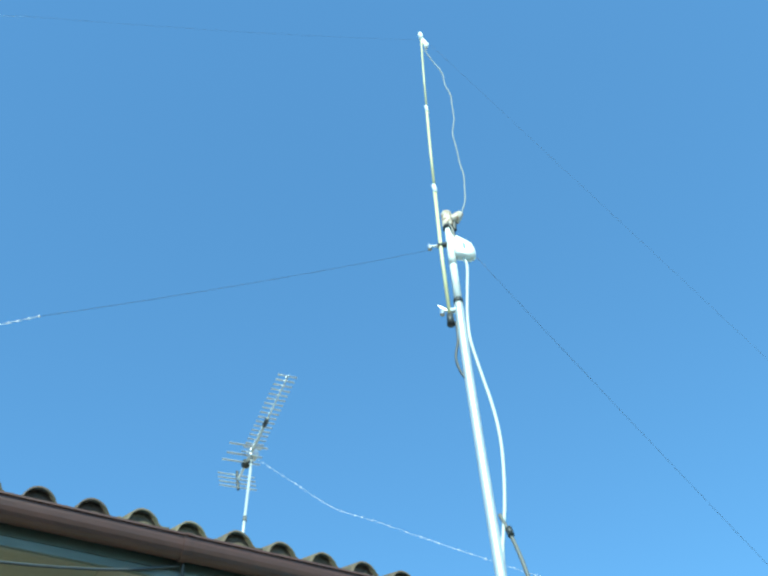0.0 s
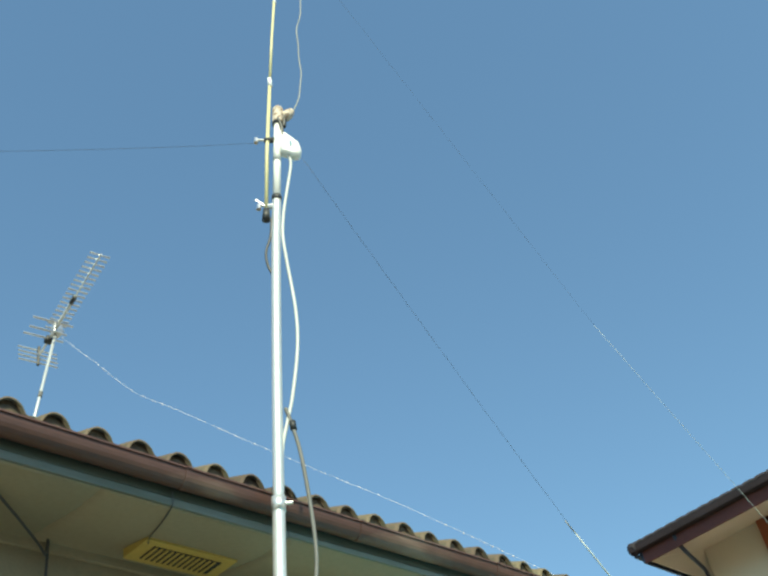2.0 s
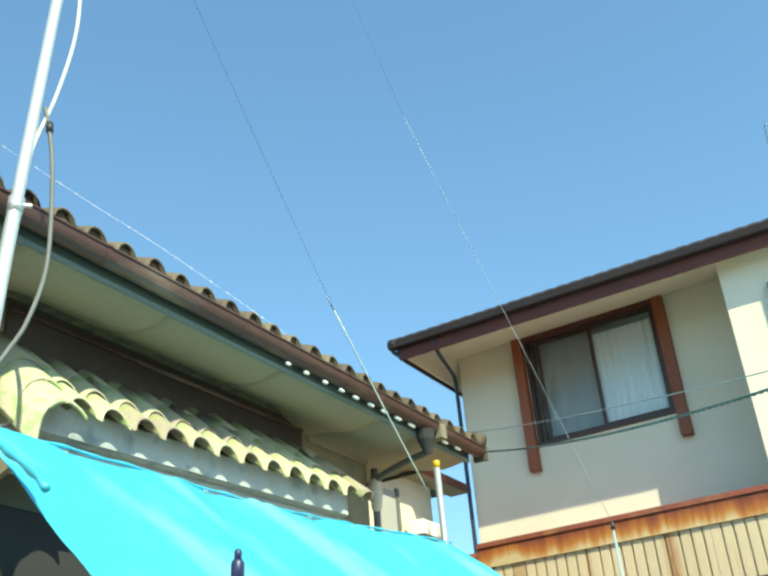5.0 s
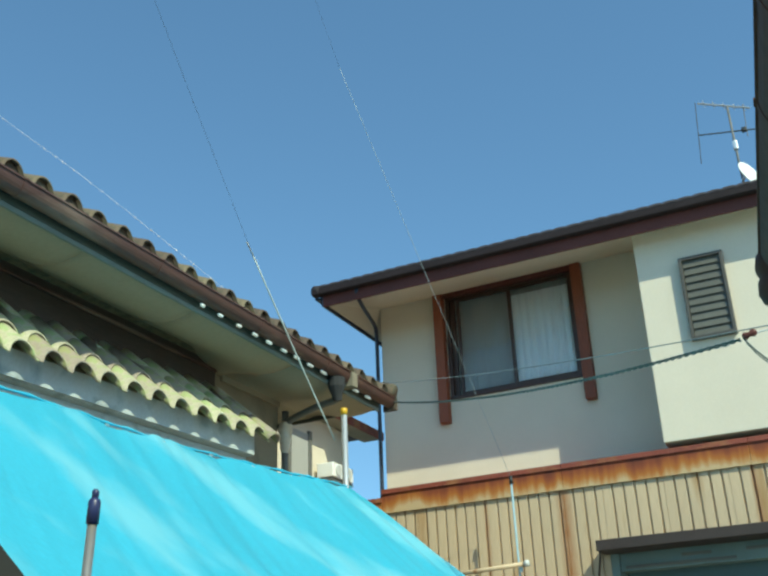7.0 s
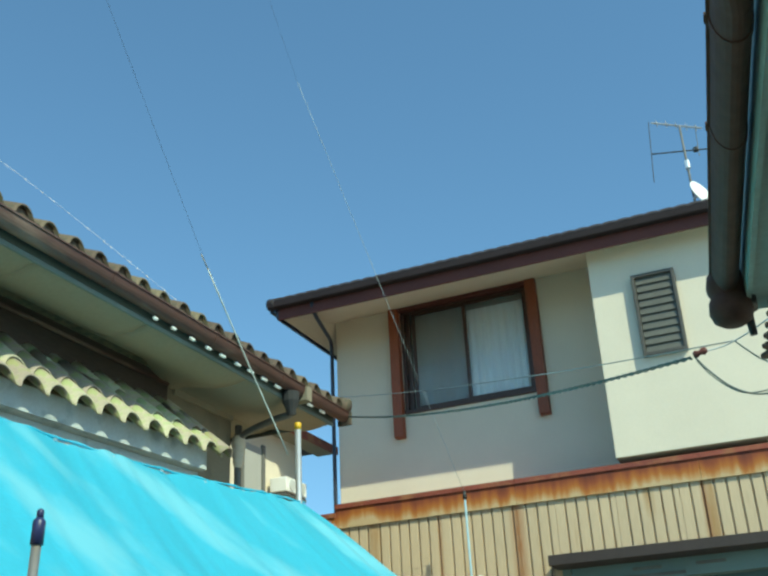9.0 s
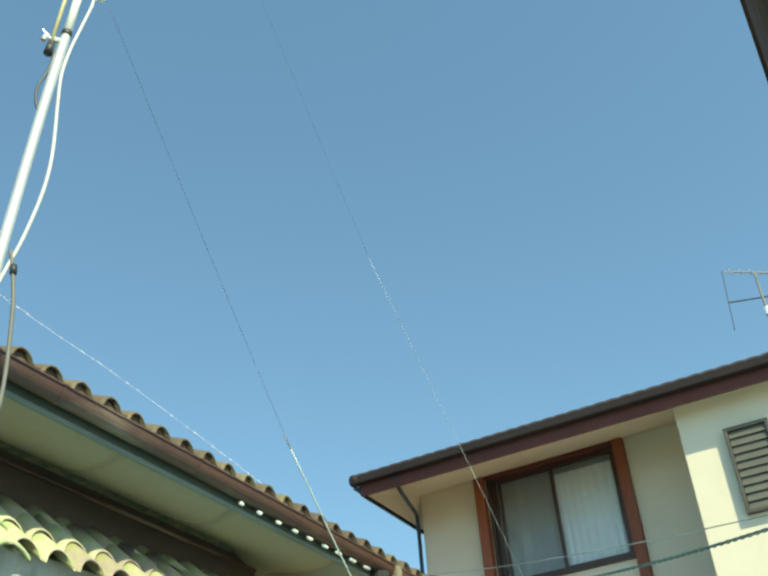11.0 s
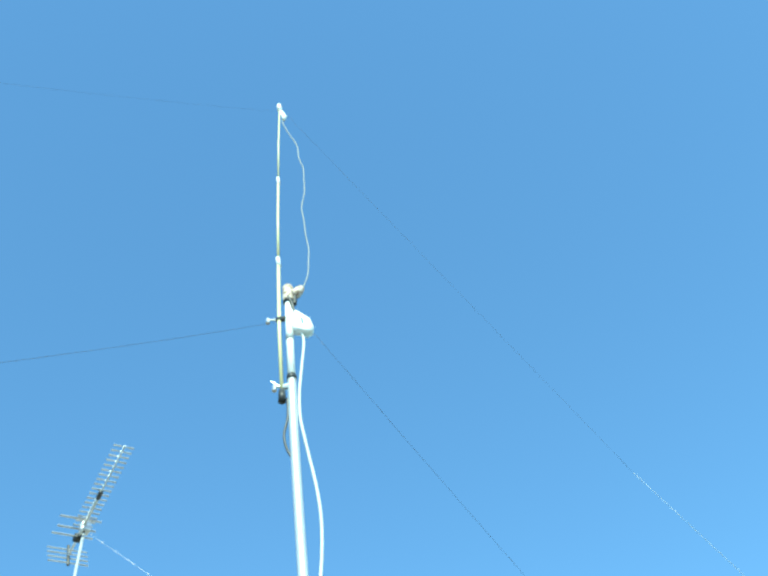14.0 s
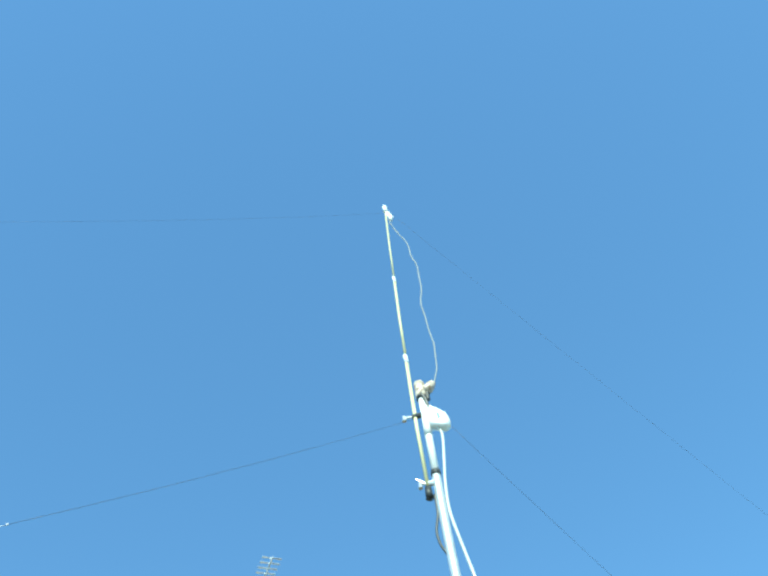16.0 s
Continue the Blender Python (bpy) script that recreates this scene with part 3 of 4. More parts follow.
    rows = [[bm.verts.new((x0 + dx, 3.915 + p.y * g, z0 + dz + p.z * g)) for p in row] for dx, dz, g in ((0, 0, 1.0), (run, rise, 0.96)) for row in (line, inner)]
    a, b, c, e = rows
    for k in range(len(line) - 1):
        for p, q in ((a, c), (b, e), (a, b), (c, e)):
            bm.faces.new((p[k], p[k + 1], q[k + 1], q[k]))
    for k in (0, len(line) - 1):
        bm.faces.new((a[k], b[k], e[k], c[k]))
    return bm


for k in range(3):
    hp("verge_tile", verge(-4.0 - k * 0.18, 3.71 + k * 0.185, -0.34, 0.30), "awning_tile", "rounded verge tile with a hanging side flap", awning, True)
for k in range(3):
    hp("verge_tile", barrel(-4.06 - k * 0.25, 3.70 + k * 0.21, -4.35 - k * 0.25, 3.945 + k * 0.21, 7.17, 0.085, 0.078, 0.016), "awning_tile", "half-round verge tile", awning, True)
hp("awning_fascia", box((-4.26, 3.745, 3.606), (-4.235, 7.16, 3.79), edge=0.003), "awning_board", "weathered blue-grey fascia board", awning)
hp("awning_fascia", box((-4.342, 3.745, 3.36), (-4.322, 7.16, 3.600), edge=0.003), "awning_board", "", awning)
hp("awning_soffit", box((-4.66, 3.745, 3.602), (-4.262, 7.16, 3.614)), "awning_board", "grey underside of the awning", awning)
side = bmesh.new()
for y in (3.60, 3.64):
    side.verts.new((-4.20, y + 0.15, 3.36)), side.verts.new((-4.13, y + 0.15, 3.62)), side.verts.new((-4.66, y + 0.15, 4.05)), side.verts.new((-4.66, y + 0.15, 3.2))
side.verts.ensure_lookup_table()
v = side.verts
for f in ((0, 1, 2, 3), (7, 6, 5, 4), (0, 4, 5, 1), (1, 5, 6, 2), (2, 6, 7, 3), (3, 7, 4, 0)):
    side.faces.new([v[i] for i in f])
# darker plaster puts the verge tile's shade into the cheek's colour
hp("awning_cheek", side, "stucco_dim", "plaster cheek in the shade-toned plaster", awning)
awning.rotation_euler = (0.030, 0, 0)
awning.location = (0, 0.112, -0.192)
# plain black box, the unlit window is only its colour
hp("window_shutter", box((-4.66, 3.8, 0.4), (-4.60, 7.0, 3.2), edge=0.01), "dark", "near-black panel for the unlit window under the awning")

# ---- two-storey neighbour house ----
NY, SY = 11.02, 10.13
nb = thing("neighbour_house", "two-storey cream stucco house with dark brown eaves", "house", (0, 13, 0))


def np_(name, bm, mat, label="", parent=None, smooth=False):
    ob = part(name, bm, mat, None, label, smooth)
    p = parent or nb
    ob.parent = p
    ob.matrix_parent_inverse = p.matrix_world.inverted()
    return ob


WX0, WX1, WZ0, WZ1 = -3.93, -2.25, 5.12, 6.47
np_("wall", box((-4.85, NY, 0), (WX0, NY + 0.16, 6.53)), "stucco", "cream stucco wall")
np_("wall", box((WX1, NY, 0), (5.0, NY + 0.16, 6.60)), "stucco")
np_("wall", box((WX0, NY, 0), (WX1, NY + 0.16, WZ0)), "stucco")
np_("wall", box((WX0, NY, WZ1), (WX1, NY + 0.16, 6.60)), "stucco")
np_("wall", box((-4.85, NY + 0.16, 0), (-4.69, 18.3, 6.50)), "stucco")
np_("wall", box((-4.69, 18.14, 0), (5.0, 18.3, 6.30)), "stucco")
np_("wall", box((4.84, NY + 0.16, 0), (5.0, 18.14, 6.30)), "stucco")
np_("projecting_bay", box((-1.335, SY, 3.96), (4.0, NY, 6.33), edge=0.008), "stucco", "projecting upper bay in sunlit cream stucco")
sof = bmesh.new()
q = [sof.verts.new(p) for p in ((-5.04, 9.88, 6.20), (5.3, 9.88, 6.20), (5.3, NY + 0.02, 6.565), (-4.84, NY + 0.02, 6.50), (-5.04, 18.6, 6.20), (-4.84, 18.6, 6.28))]
sof.faces.new(q[:4])
sof.faces.new((q[0], q[3], q[5], q[4]))
geo = bmesh.ops.extrude_face_region(sof, geom=sof.faces[:])
for e in geo["geom"]:
    if isinstance(e, bmesh.types.BMVert):
        e.co.z += 0.03
np_("soffit", sof, "stucco", "cream boarded soffit sloping to the wall")
np_("fascia", box((-5.06, 9.855, 6.16), (5.3, 9.88, 6.34), edge=0.004), "brown", "dark brown fascia board")
np_("fascia", box((-5.085, 9.855, 6.17), (-5.06, 18.6, 6.33), edge=0.004), "downpipe")
box_gutter = [(-0.042, 0.045), (-0.042, -0.028), (0.030, -0.028), (0.044, -0.018), (0.052, 0.045), (0.044, 0.045), (0.037, -0.014), (-0.034, -0.020), (-0.034, 0.045)]
ng = np_("gutter", extrude(box_gutter, (5.3, 9.81, 6.325), (-5.16, 9.81, 6.325)), "dark_gutter", "grey-black eaves gutter")
np_("gutter", extrude([(-u * 0.8, v * 0.8) for u, v in gut][::-1], (-5.13, 9.85, 6.30), (-5.13, 18.4, 6.30)), "downpipe", "dark side gutter")
for x in (-4.6, -1.55, 1.2):
    np_("gutter_joint", extrude([(u * 1.08, v * 1.08) for u, v in box_gutter], (x + 0.03, 9.81, 6.325), (x - 0.03, 9.81, 6.325)), "dark_gutter", parent=ng)
rf = bmesh.new()
q = [rf.verts.new(p) for p in ((-5.1, 9.84, 6.345), (5.4, 9.84, 6.345), (5.4, 18.7, 6.345), (-5.1, 18.7, 6.345), (-3.0, 14.2, 8.03), (1.6, 14.2, 8.03))]
for f in ((0, 1, 5, 4), (1, 2, 5), (2, 3, 4, 5), (3, 0, 4)):
    rf.faces.new([q[i] for i in f])
nroof = np_("roof", rf, "dark_tile", "dark hipped tile roof")
flat_tile = roof_tile_mesh("flat_tile", "dark_tile", pitch=0.150, height=0.022, half=0.07, thick=0.05, length=0.32, slope=0.37)
for k in range(69):
    ob = new("roof_tile", flat_tile)
    ob.parent = nroof
    ob.matrix_parent_inverse = nroof.matrix_world.inverted()
    ob.matrix_basis = pose(-5.03 + 0.150 * k, 9.775, 6.405, rz=-90)
np_("hip_tile", tube([(-5.14, 9.78, 6.345), (-4.83, 10.4, 6.57), (-3.05, 14.1, 8.05)], [0.075, 0.07, 0.07], 10), "dark_tile", parent=nroof, smooth=True)
np_("downpipe", tube([(-4.60, 9.85, 6.30), (-4.61, 9.88, 6.22), (-4.68, 10.15, 6.20), (-4.86, 10.84, 6.222), (-4.882, 10.92, 6.215), (-4.895, 10.962, 6.18), (-4.90, 10.978, 6.12), (-4.90, 10.98, 6.02), (-4.90, 10.98, 5.0), (-4.90, 10.98, 0.1)], 0.025, 10), "downpipe", "dark blue-black downpipe", smooth=True)
for x in (-4.0, -2.19):
    np_("window_post", box((x - 0.062, NY - 0.11, 4.79), (x + 0.062, NY, 6.50), edge=0.008), "redwood", "red-brown stained timber post")
np_("window_head", box((WX0 - 0.01, NY - 0.07, 6.44), (WX1 + 0.01, NY, 6.50), edge=0.005), "brown", "dark timber window head")
# sliding window
win = np_("window", box((WX0, NY - 0.03, WZ0 - 0.035), (WX1, NY + 0.10, WZ0 + 0.01), edge=0.004), "sash", "two-pane sliding window with drawn curtains")
np_("window_frame", box((WX0, NY - 0.01, WZ1 - 0.045), (WX1, NY + 0.10, WZ1), edge=0.003), "sash", parent=win)
for a in (WX0, WX1 - 0.045):
    np_("window_frame", box((a, NY - 0.01, WZ0), (a + 0.045, NY + 0.10, WZ1), edge=0.003), "sash", parent=win)
mid = -3.09
for i, (a, b, y) in enumerate(((WX0 + 0.13, mid + 0.02, 0.045), (mid - 0.02, WX1 - 0.045, 0.02))):
    for lo, hi in (((a, WZ0 + 0.01), (a + 0.04, WZ1 - 0.045)), ((b - 0.04, WZ0 + 0.01), (b, WZ1 - 0.045)), ((a + 0.04, WZ0 + 0.01), (b - 0.04, WZ0 + 0.06)), ((a + 0.04, WZ1 - 0.085), (b - 0.04, WZ1 - 0.045))):
        np_("sash_rail", box((lo[0], NY + y, lo[1]), (hi[0], NY + y + 0.022, hi[1]), edge=0.002), "sash", parent=win)
    pane = np_("pane", box((a + 0.04, NY + y + 0.009, WZ0 + 0.06), (b - 0.04, NY + y + 0.013, WZ1 - 0.085)), "glass", "clear glass pane", win)
    pane.visible_shadow = False
np_("sash_rail", box((WX0 + 0.045, NY + 0.05, WZ0 + 0.01), (WX0 + 0.10, NY + 0.075, WZ1 - 0.045), edge=0.002), "sash", parent=win)


def drape(x0, x1, z0, z1, y, depth, folds, seed):
    bm, r = bmesh.new(), random.Random(seed)
    ph = [r.uniform(0, 6) for _ in range(3)]
    n = 70
    rows = []
    for z in (z0, (z0 + z1) / 2, z1):
        row = []
        for k in range(n + 1):
            u = k / n
            w = math.sin(u * folds * 6.283 + ph[0] + 0.6 * math.sin(u * 9 + ph[1])) + 0.4 * math.sin(u * folds * 14 + ph[2])
            row.append(bm.verts.new((x0 + (x1 - x0) * u, y + depth * w * (1.1 if z < z1 else 0.6), z)))
        rows.append(row)
    for a, b in zip(rows, rows[1:]):
        for k in range(n):
            bm.faces.new((a[k], a[k + 1], b[k + 1], b[k]))
    return bm


np_("curtain", drape(mid - 0.02, WX1, WZ0, WZ1 - 0.13, NY + 0.12, 0.014, 9, 1), "curtain", "white lace curtain", win, True)
np_("curtain", drape(WX0, WX1, WZ0, WZ1 - 0.02, NY + 0.152, 0.006, 9, 2), "blind", "grey drawn lining curtain", win, True)
# black sheet behind the curtains painted as an unlit interior
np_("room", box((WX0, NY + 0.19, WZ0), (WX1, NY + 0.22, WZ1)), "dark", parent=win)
# louvre window on the bay
lv = np_("louvre_window", box((-0.865, SY - 0.012, 4.97), (-0.465, SY - 0.004, 5.84)), "louvre", "grey metal louvre window")
for lo, hi in (((-0.89, 4.95), (-0.855, 5.865)), ((-0.475, 4.95), (-0.44, 5.865)), ((-0.855, 5.83), (-0.475, 5.865)), ((-0.855, 4.95), (-0.475, 4.985))):
    np_("louvre_frame", box((lo[0], SY - 0.075, lo[1]), (hi[0], SY, hi[1]), edge=0.004), "louvre_frame", parent=lv)
for k in range(10):
    b = box((-0.85, -0.05, -0.003), (-0.48, 0.05, 0.003), edge=0.001)
    bmesh.ops.transform(b, matrix=Matrix.Translation((0, SY - 0.045, 5.03 + k * 0.085)) @ Matrix.Rotation(radians(76), 4, 'X'), verts=b.verts)
    np_("louvre_slat", b, "louvre", parent=lv)

# ---- tan metal store along the neighbour's ground floor ----
shed = thing("metal_store", "tan ribbed metal store with a rusted cap flashing", "shed", (-2, 10.9, 0))


def sp(name, bm, mat, label="", parent=None, smooth=False):
    ob = part(name, bm, mat, None, label, smooth)
    p = parent or shed
    ob.parent = p
    ob.matrix_parent_inverse = p.matrix_world.inverted()
    return ob


FY = 10.20


def ribbed(x0, x1, z0, z1, y, pitch=0.114):
    bm = bmesh.new()
    xs = []
    x = x0
    while x < x1 - 0.001:
        for dx, dy in ((0.0, 0.0), (pitch * 0.80, 0.0), (pitch * 0.83, 0.030), (pitch * 0.965, 0.030)):
            if x + dx <= x1:
                xs.append((x + dx, y + dy))
        x += pitch
    xs.append((x1, y))
    a = [bm.verts.new((p, q, z0)) for p, q in xs]
    b = [bm.verts.new((p, q, z1)) for p, q in xs]
    for k in range(len(xs) - 1):
        bm.faces.new((a[k], a[k + 1], b[k + 1], b[k]))
    g = bmesh.ops.extrude_face_region(bm, geom=bm.faces[:])
    for e in g["geom"]:
        if isinstance(e, bmesh.types.BMVert):
            e.co.y += 0.006
    return bm


for a, b in ((-4.92, -4.096), (-4.092, -3.268), (-3.264, -2.44), (-2.436, -2.03), (-2.026, -1.41), (-1.406, -0.784), (-0.78, 0.135)):
    if b < -2.0:
        sp("ribbed_sheet", ribbed(a, b, 0, 3.65, FY), "tan", "tan ribbed metal sheet")
    else:
        sp("ribbed_sheet", ribbed(a, b, 3.10, 3.65, FY), "tan", "tan ribbed metal sheet")
for a, b, dz in ((-4.92, -4.51, -0.09), (-4.51, -2.42, 0.0), (-2.42, -0.55, 0.0), (-0.55, 0.15, 0.0)):
    sp("flashing", box((a, FY - 0.028, 3.638 + dz), (b - 0.003, FY - 0.018, 3.90 + dz), edge=0.002), "rust", "pale flashing streaked with orange rust")
    cap = bmesh.new()
    pts = [(FY - 0.045, 3.855 + dz), (FY - 0.045, 3.905 + dz), (NY - 0.001, 3.99 + dz), (NY - 0.001, 3.93 + dz)]
    r0, r1 = [cap.verts.new((a, *p)) for p in pts], [cap.verts.new((b - 0.003, *p)) for p in pts]
    for k in range(4):
        cap.faces.new((r0[k], r0[(k + 1) % 4], r1[(k + 1) % 4], r1[k]))
    cap.faces.new(r0[::-1]), cap.faces.new(r1)
    sp("cap_flashing", cap, "cap", "red-brown painted cap")
sp("end_wall", box((0.135, FY - 0.01, 0), (0.16, NY, 3.88)), "tan")
sp("end_wall", box((-4.95, FY - 0.01, 0), (-4.92, 14, 3.78)), "tan")
sp("canopy", box((-2.08, FY - 0.34, 2.945), (1.2, FY + 0.02, 3.045), edge=0.006), "canopy", "dark weathered door canopy")
door = sp("sliding_door", box((-1.94, FY + 0.23, 0.02), (1.15, FY + 0.26, 2.80), edge=0.004), "door", "teal-grey metal sliding door")
sp("door_frame", box((-2.03, FY - 0.01, 0), (-1.95, FY + 0.25, 2.945), edge=0.004), "door_frame", parent=door)
sp("door_frame", box((-1.95, FY + 0.05, 2.78), (1.15, FY + 0.25, 2.95), edge=0.004), "door_frame", parent=door)
sp("door_rail", box((-1.9, FY + 0.03, 2.80), (-0.85, FY + 0.049, 2.83), edge=0.003), "grey_pipe", parent=door)
for x in (-1.35, -0.75):
    sp("door_hanger", box((x, FY + 0.03, 2.87), (x + 0.28, FY + 0.049, 2.90), edge=0.003), "grey_pipe", parent=door)
sp("canopy_stay", tube([(-2.05, FY - 0.30, 2.945), (-2.2, FY - 0.01, 2.55)], 0.012, 6), "canopy", parent=None)

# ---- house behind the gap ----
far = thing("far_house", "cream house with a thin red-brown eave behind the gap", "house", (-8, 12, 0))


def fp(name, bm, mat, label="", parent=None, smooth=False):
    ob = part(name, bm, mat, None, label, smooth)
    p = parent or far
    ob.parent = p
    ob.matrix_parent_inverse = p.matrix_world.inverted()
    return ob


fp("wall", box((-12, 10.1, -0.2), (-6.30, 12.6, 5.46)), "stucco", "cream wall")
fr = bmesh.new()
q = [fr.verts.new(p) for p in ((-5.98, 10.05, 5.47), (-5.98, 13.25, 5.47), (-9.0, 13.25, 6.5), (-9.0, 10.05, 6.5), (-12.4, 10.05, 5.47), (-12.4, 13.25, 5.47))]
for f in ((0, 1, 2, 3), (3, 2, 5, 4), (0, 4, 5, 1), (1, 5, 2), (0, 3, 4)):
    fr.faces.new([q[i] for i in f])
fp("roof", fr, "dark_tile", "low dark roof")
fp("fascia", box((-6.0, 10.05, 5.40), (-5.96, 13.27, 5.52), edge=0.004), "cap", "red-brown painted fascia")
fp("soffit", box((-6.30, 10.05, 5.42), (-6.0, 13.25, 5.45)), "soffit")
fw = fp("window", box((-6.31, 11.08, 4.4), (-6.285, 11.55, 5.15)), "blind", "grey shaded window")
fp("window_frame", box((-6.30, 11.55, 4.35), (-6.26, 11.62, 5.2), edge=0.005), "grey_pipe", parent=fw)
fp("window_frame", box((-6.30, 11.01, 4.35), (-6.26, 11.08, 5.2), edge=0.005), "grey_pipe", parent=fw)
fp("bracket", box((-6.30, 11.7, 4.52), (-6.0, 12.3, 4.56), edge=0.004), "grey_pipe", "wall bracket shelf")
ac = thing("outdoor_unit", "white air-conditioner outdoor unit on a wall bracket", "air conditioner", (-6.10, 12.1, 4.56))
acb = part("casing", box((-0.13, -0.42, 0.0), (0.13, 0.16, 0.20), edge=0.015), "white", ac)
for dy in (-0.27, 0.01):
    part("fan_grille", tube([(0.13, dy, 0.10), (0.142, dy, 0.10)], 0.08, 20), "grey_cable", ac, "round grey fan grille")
# both shrunk towards the camera: same outline in view, but reached by the sun
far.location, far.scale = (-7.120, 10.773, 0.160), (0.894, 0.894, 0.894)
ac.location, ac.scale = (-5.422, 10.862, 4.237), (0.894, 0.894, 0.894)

# ---- blue tarpaulin and its poles ----
TD = Vector((0.781, -0.256, -0.570))


def tarpaulin():
    bm = bmesh.new()
    nu, nv = 150, 70
    rows = []
    for j in range(nv + 1):
        w = j / nv
        row = []
        for i in range(nu + 1):
            u = i / nu
            top = Vector((-3.62 + 0.02 * math.sin(u * 9), 3.07 + 4.67 * u, 3.18 + 0.19 * u - 0.05 * math.sin(math.pi * min(1, u * 1.02))))
            p = top + TD * (3.1 * w)
            across = u * 14 + w * 2.2
            lift = 0.020 * noise.noise((across * 0.9, w * 1.1, 3.1)) + 0.016 * noise.noise((across * 2.4, w * 1.7, 7.7)) + 0.006 * noise.noise((across * 6.0, w * 5.0, 1.3))
            lift += 0.003 * max(0.0, 1 - abs(((across * 0.38 + 0.5 * noise.noise((across * 0.3, w * 2, 9.0))) % 1.0) - 0.5) * 14)
            lift += 0.012 * math.sin(across * 2.2 + 1.5 * w) * (1 - w) ** 2
            p.z += lift - 0.10 * math.sin(math.pi * w) * (0.4 + 0.6 * math.sin(math.pi * u))
            row.append(bm.verts.new(p))
        rows.append(row)
    for a, b in zip(rows, rows[1:]):
        for i in range(nu):
            bm.faces.new((a[i], a[i + 1], b[i + 1], b[i]))
    return bm


tarp = thing("tarpaulin", "bright blue plastic tarpaulin stretched sloping between poles", "tarpaulin", (-3.62, 5.4, 3.2))


def lp(owner, name, bm, mat, label="", smooth=False, under=None):
    ob = part(name, bm, mat, None, label, smooth)
    p = under or owner
    ob.parent = p
    ob.matrix_parent_inverse = p.matrix_world.inverted()
    return ob


lp(tarp, "sheet", tarpaulin(), "tarp", "", True)
hem = [(-3.62 + 0.02 * math.sin(u * 9), 3.07 + 4.67 * u, 3.185 + 0.19 * u - 0.05 * math.sin(math.pi * min(1, u * 1.02)) + 0.004 * math.sin(u * 70)) for u in (k / 80 for k in range(81))]
lp(tarp, "hem", tube(hem, [0.010 + 0.003 * math.sin(k * 1.7) for k in range(81)], 6), "tarp", "rolled blue hem", True)
bunch = [Vector((-3.66, 3.06, 3.27)) + TD * s + Vector((0, 0.012 * math.sin(s * 9), 0.02 + 0.015 * math.sin(s * 7))) for s in (k * 0.1 for k in range(13))]
lp(tarp, "bunched_edge", tube(bunch, [0.017 + 0.006 * math.sin(k * 2.1) for k in range(13)], 8), "tarp", "gathered folds along the edge", True)
for u in range(1, 9):
    c = Vector((-3.60, 3.07 + 4.67 * u / 9, 3.16 + 0.19 * u / 9 - 0.05 * math.sin(math.pi * u / 9)))
    lp(tarp, "eyelet", tube([c + Vector((0.0, 0, -0.004)), c + Vector((0.006, 0, 0.006))], 0.014, 10), "alu", "metal eyelet")


def capped_pole(bottom, top, r, label, mat="alu"):
    t = thing("tarp_pole", label, "pole", bottom, group="tarpaulin poles")
    lp(t, "pole", tube([bottom, top], r, 14), mat, "", True)
    d = (Vector(top) - Vector(bottom)).normalized()
    lp(t, "cap", tube([Vector(top) - d * 0.02, Vector(top) + d * 0.036, Vector(top) + d * 0.041], [r * 1.10, r * 1.10, r * 0.85], 14), "yellow", "yellow plastic end cap", True)
    return t


capped_pole((-3.76, 3.04, 0.0), (-3.740, 3.088, 3.868), 0.020, "blue-grey steel pole with a yellow cap beside the mast", "steel_blue")
capped_pole((-3.635, 7.72, 0.0), (-3.617, 7.634, 4.02), 0.028, "galvanised steel pole with a yellow cap at the tarpaulin corner")

# ---- antenna mast ----
A, B = Vector((-3.913, 2.840, 0.013)), Vector((-3.487, 3.363, 7.930))
D = (B - A).normalized()


def up(z):
    return A.lerp(B, z / 7.98)


SHIFT = Vector((0.017, 0.014, -0.015))
mast = thing("antenna_mast", "slim pale metal mast carrying a wire antenna", "mast", (-3.70, 3.10, 0))
lp(mast, "lower_tube", tube(smooth_line([(-3.70, 3.10, 0.0), (-3.697, 3.105, 2.0), (-3.69, 3.114, 3.36), (-3.677, 3.131, 3.9), (-3.655, 3.157, 4.45)]), 0.037, 18), "mast", "", True)
lp(mast, "upper_tube", tube(smooth_line([(-3.657, 3.155, 4.40), (-3.620, 3.201, 5.297), up(6.37), up(6.99)]), 0.033, 18), "mast", "", True)
lp(mast, "joint_collar", tube([(-3.658, 3.154, 4.375), (-3.655, 3.158, 4.465)], 0.042, 18), "alu", "clamped tube joint", True)
lp(mast, "collar_bolt", tube([(-3.657, 3.155, 4.425), (-3.605, 3.218, 4.425)], 0.012, 8), "alu")
lp(mast, "top_tube", tube([up(6.95), up(7.86)], 0.029, 16), "white", "white plastic top section", True)
lp(mast, "tape_band", tube([up(6.965), up(7.01)], 0.037, 16), "black", "black tape band", True)
lp(mast, "tape_band", tube([up(7.40), up(7.55)], 0.0305, 16), "grey_cable", "grey tape wrap", True)
lp(mast, "cap", tube([up(7.86), up(7.885), up(8.04), up(8.055)], [0.040, 0.044, 0.044, 0.036], 14), "aged", "weathered tan cap fitting")
lp(mast, "tape_band", tube([up(7.845), up(7.88)], 0.042, 14), "black", "black tape band", True)
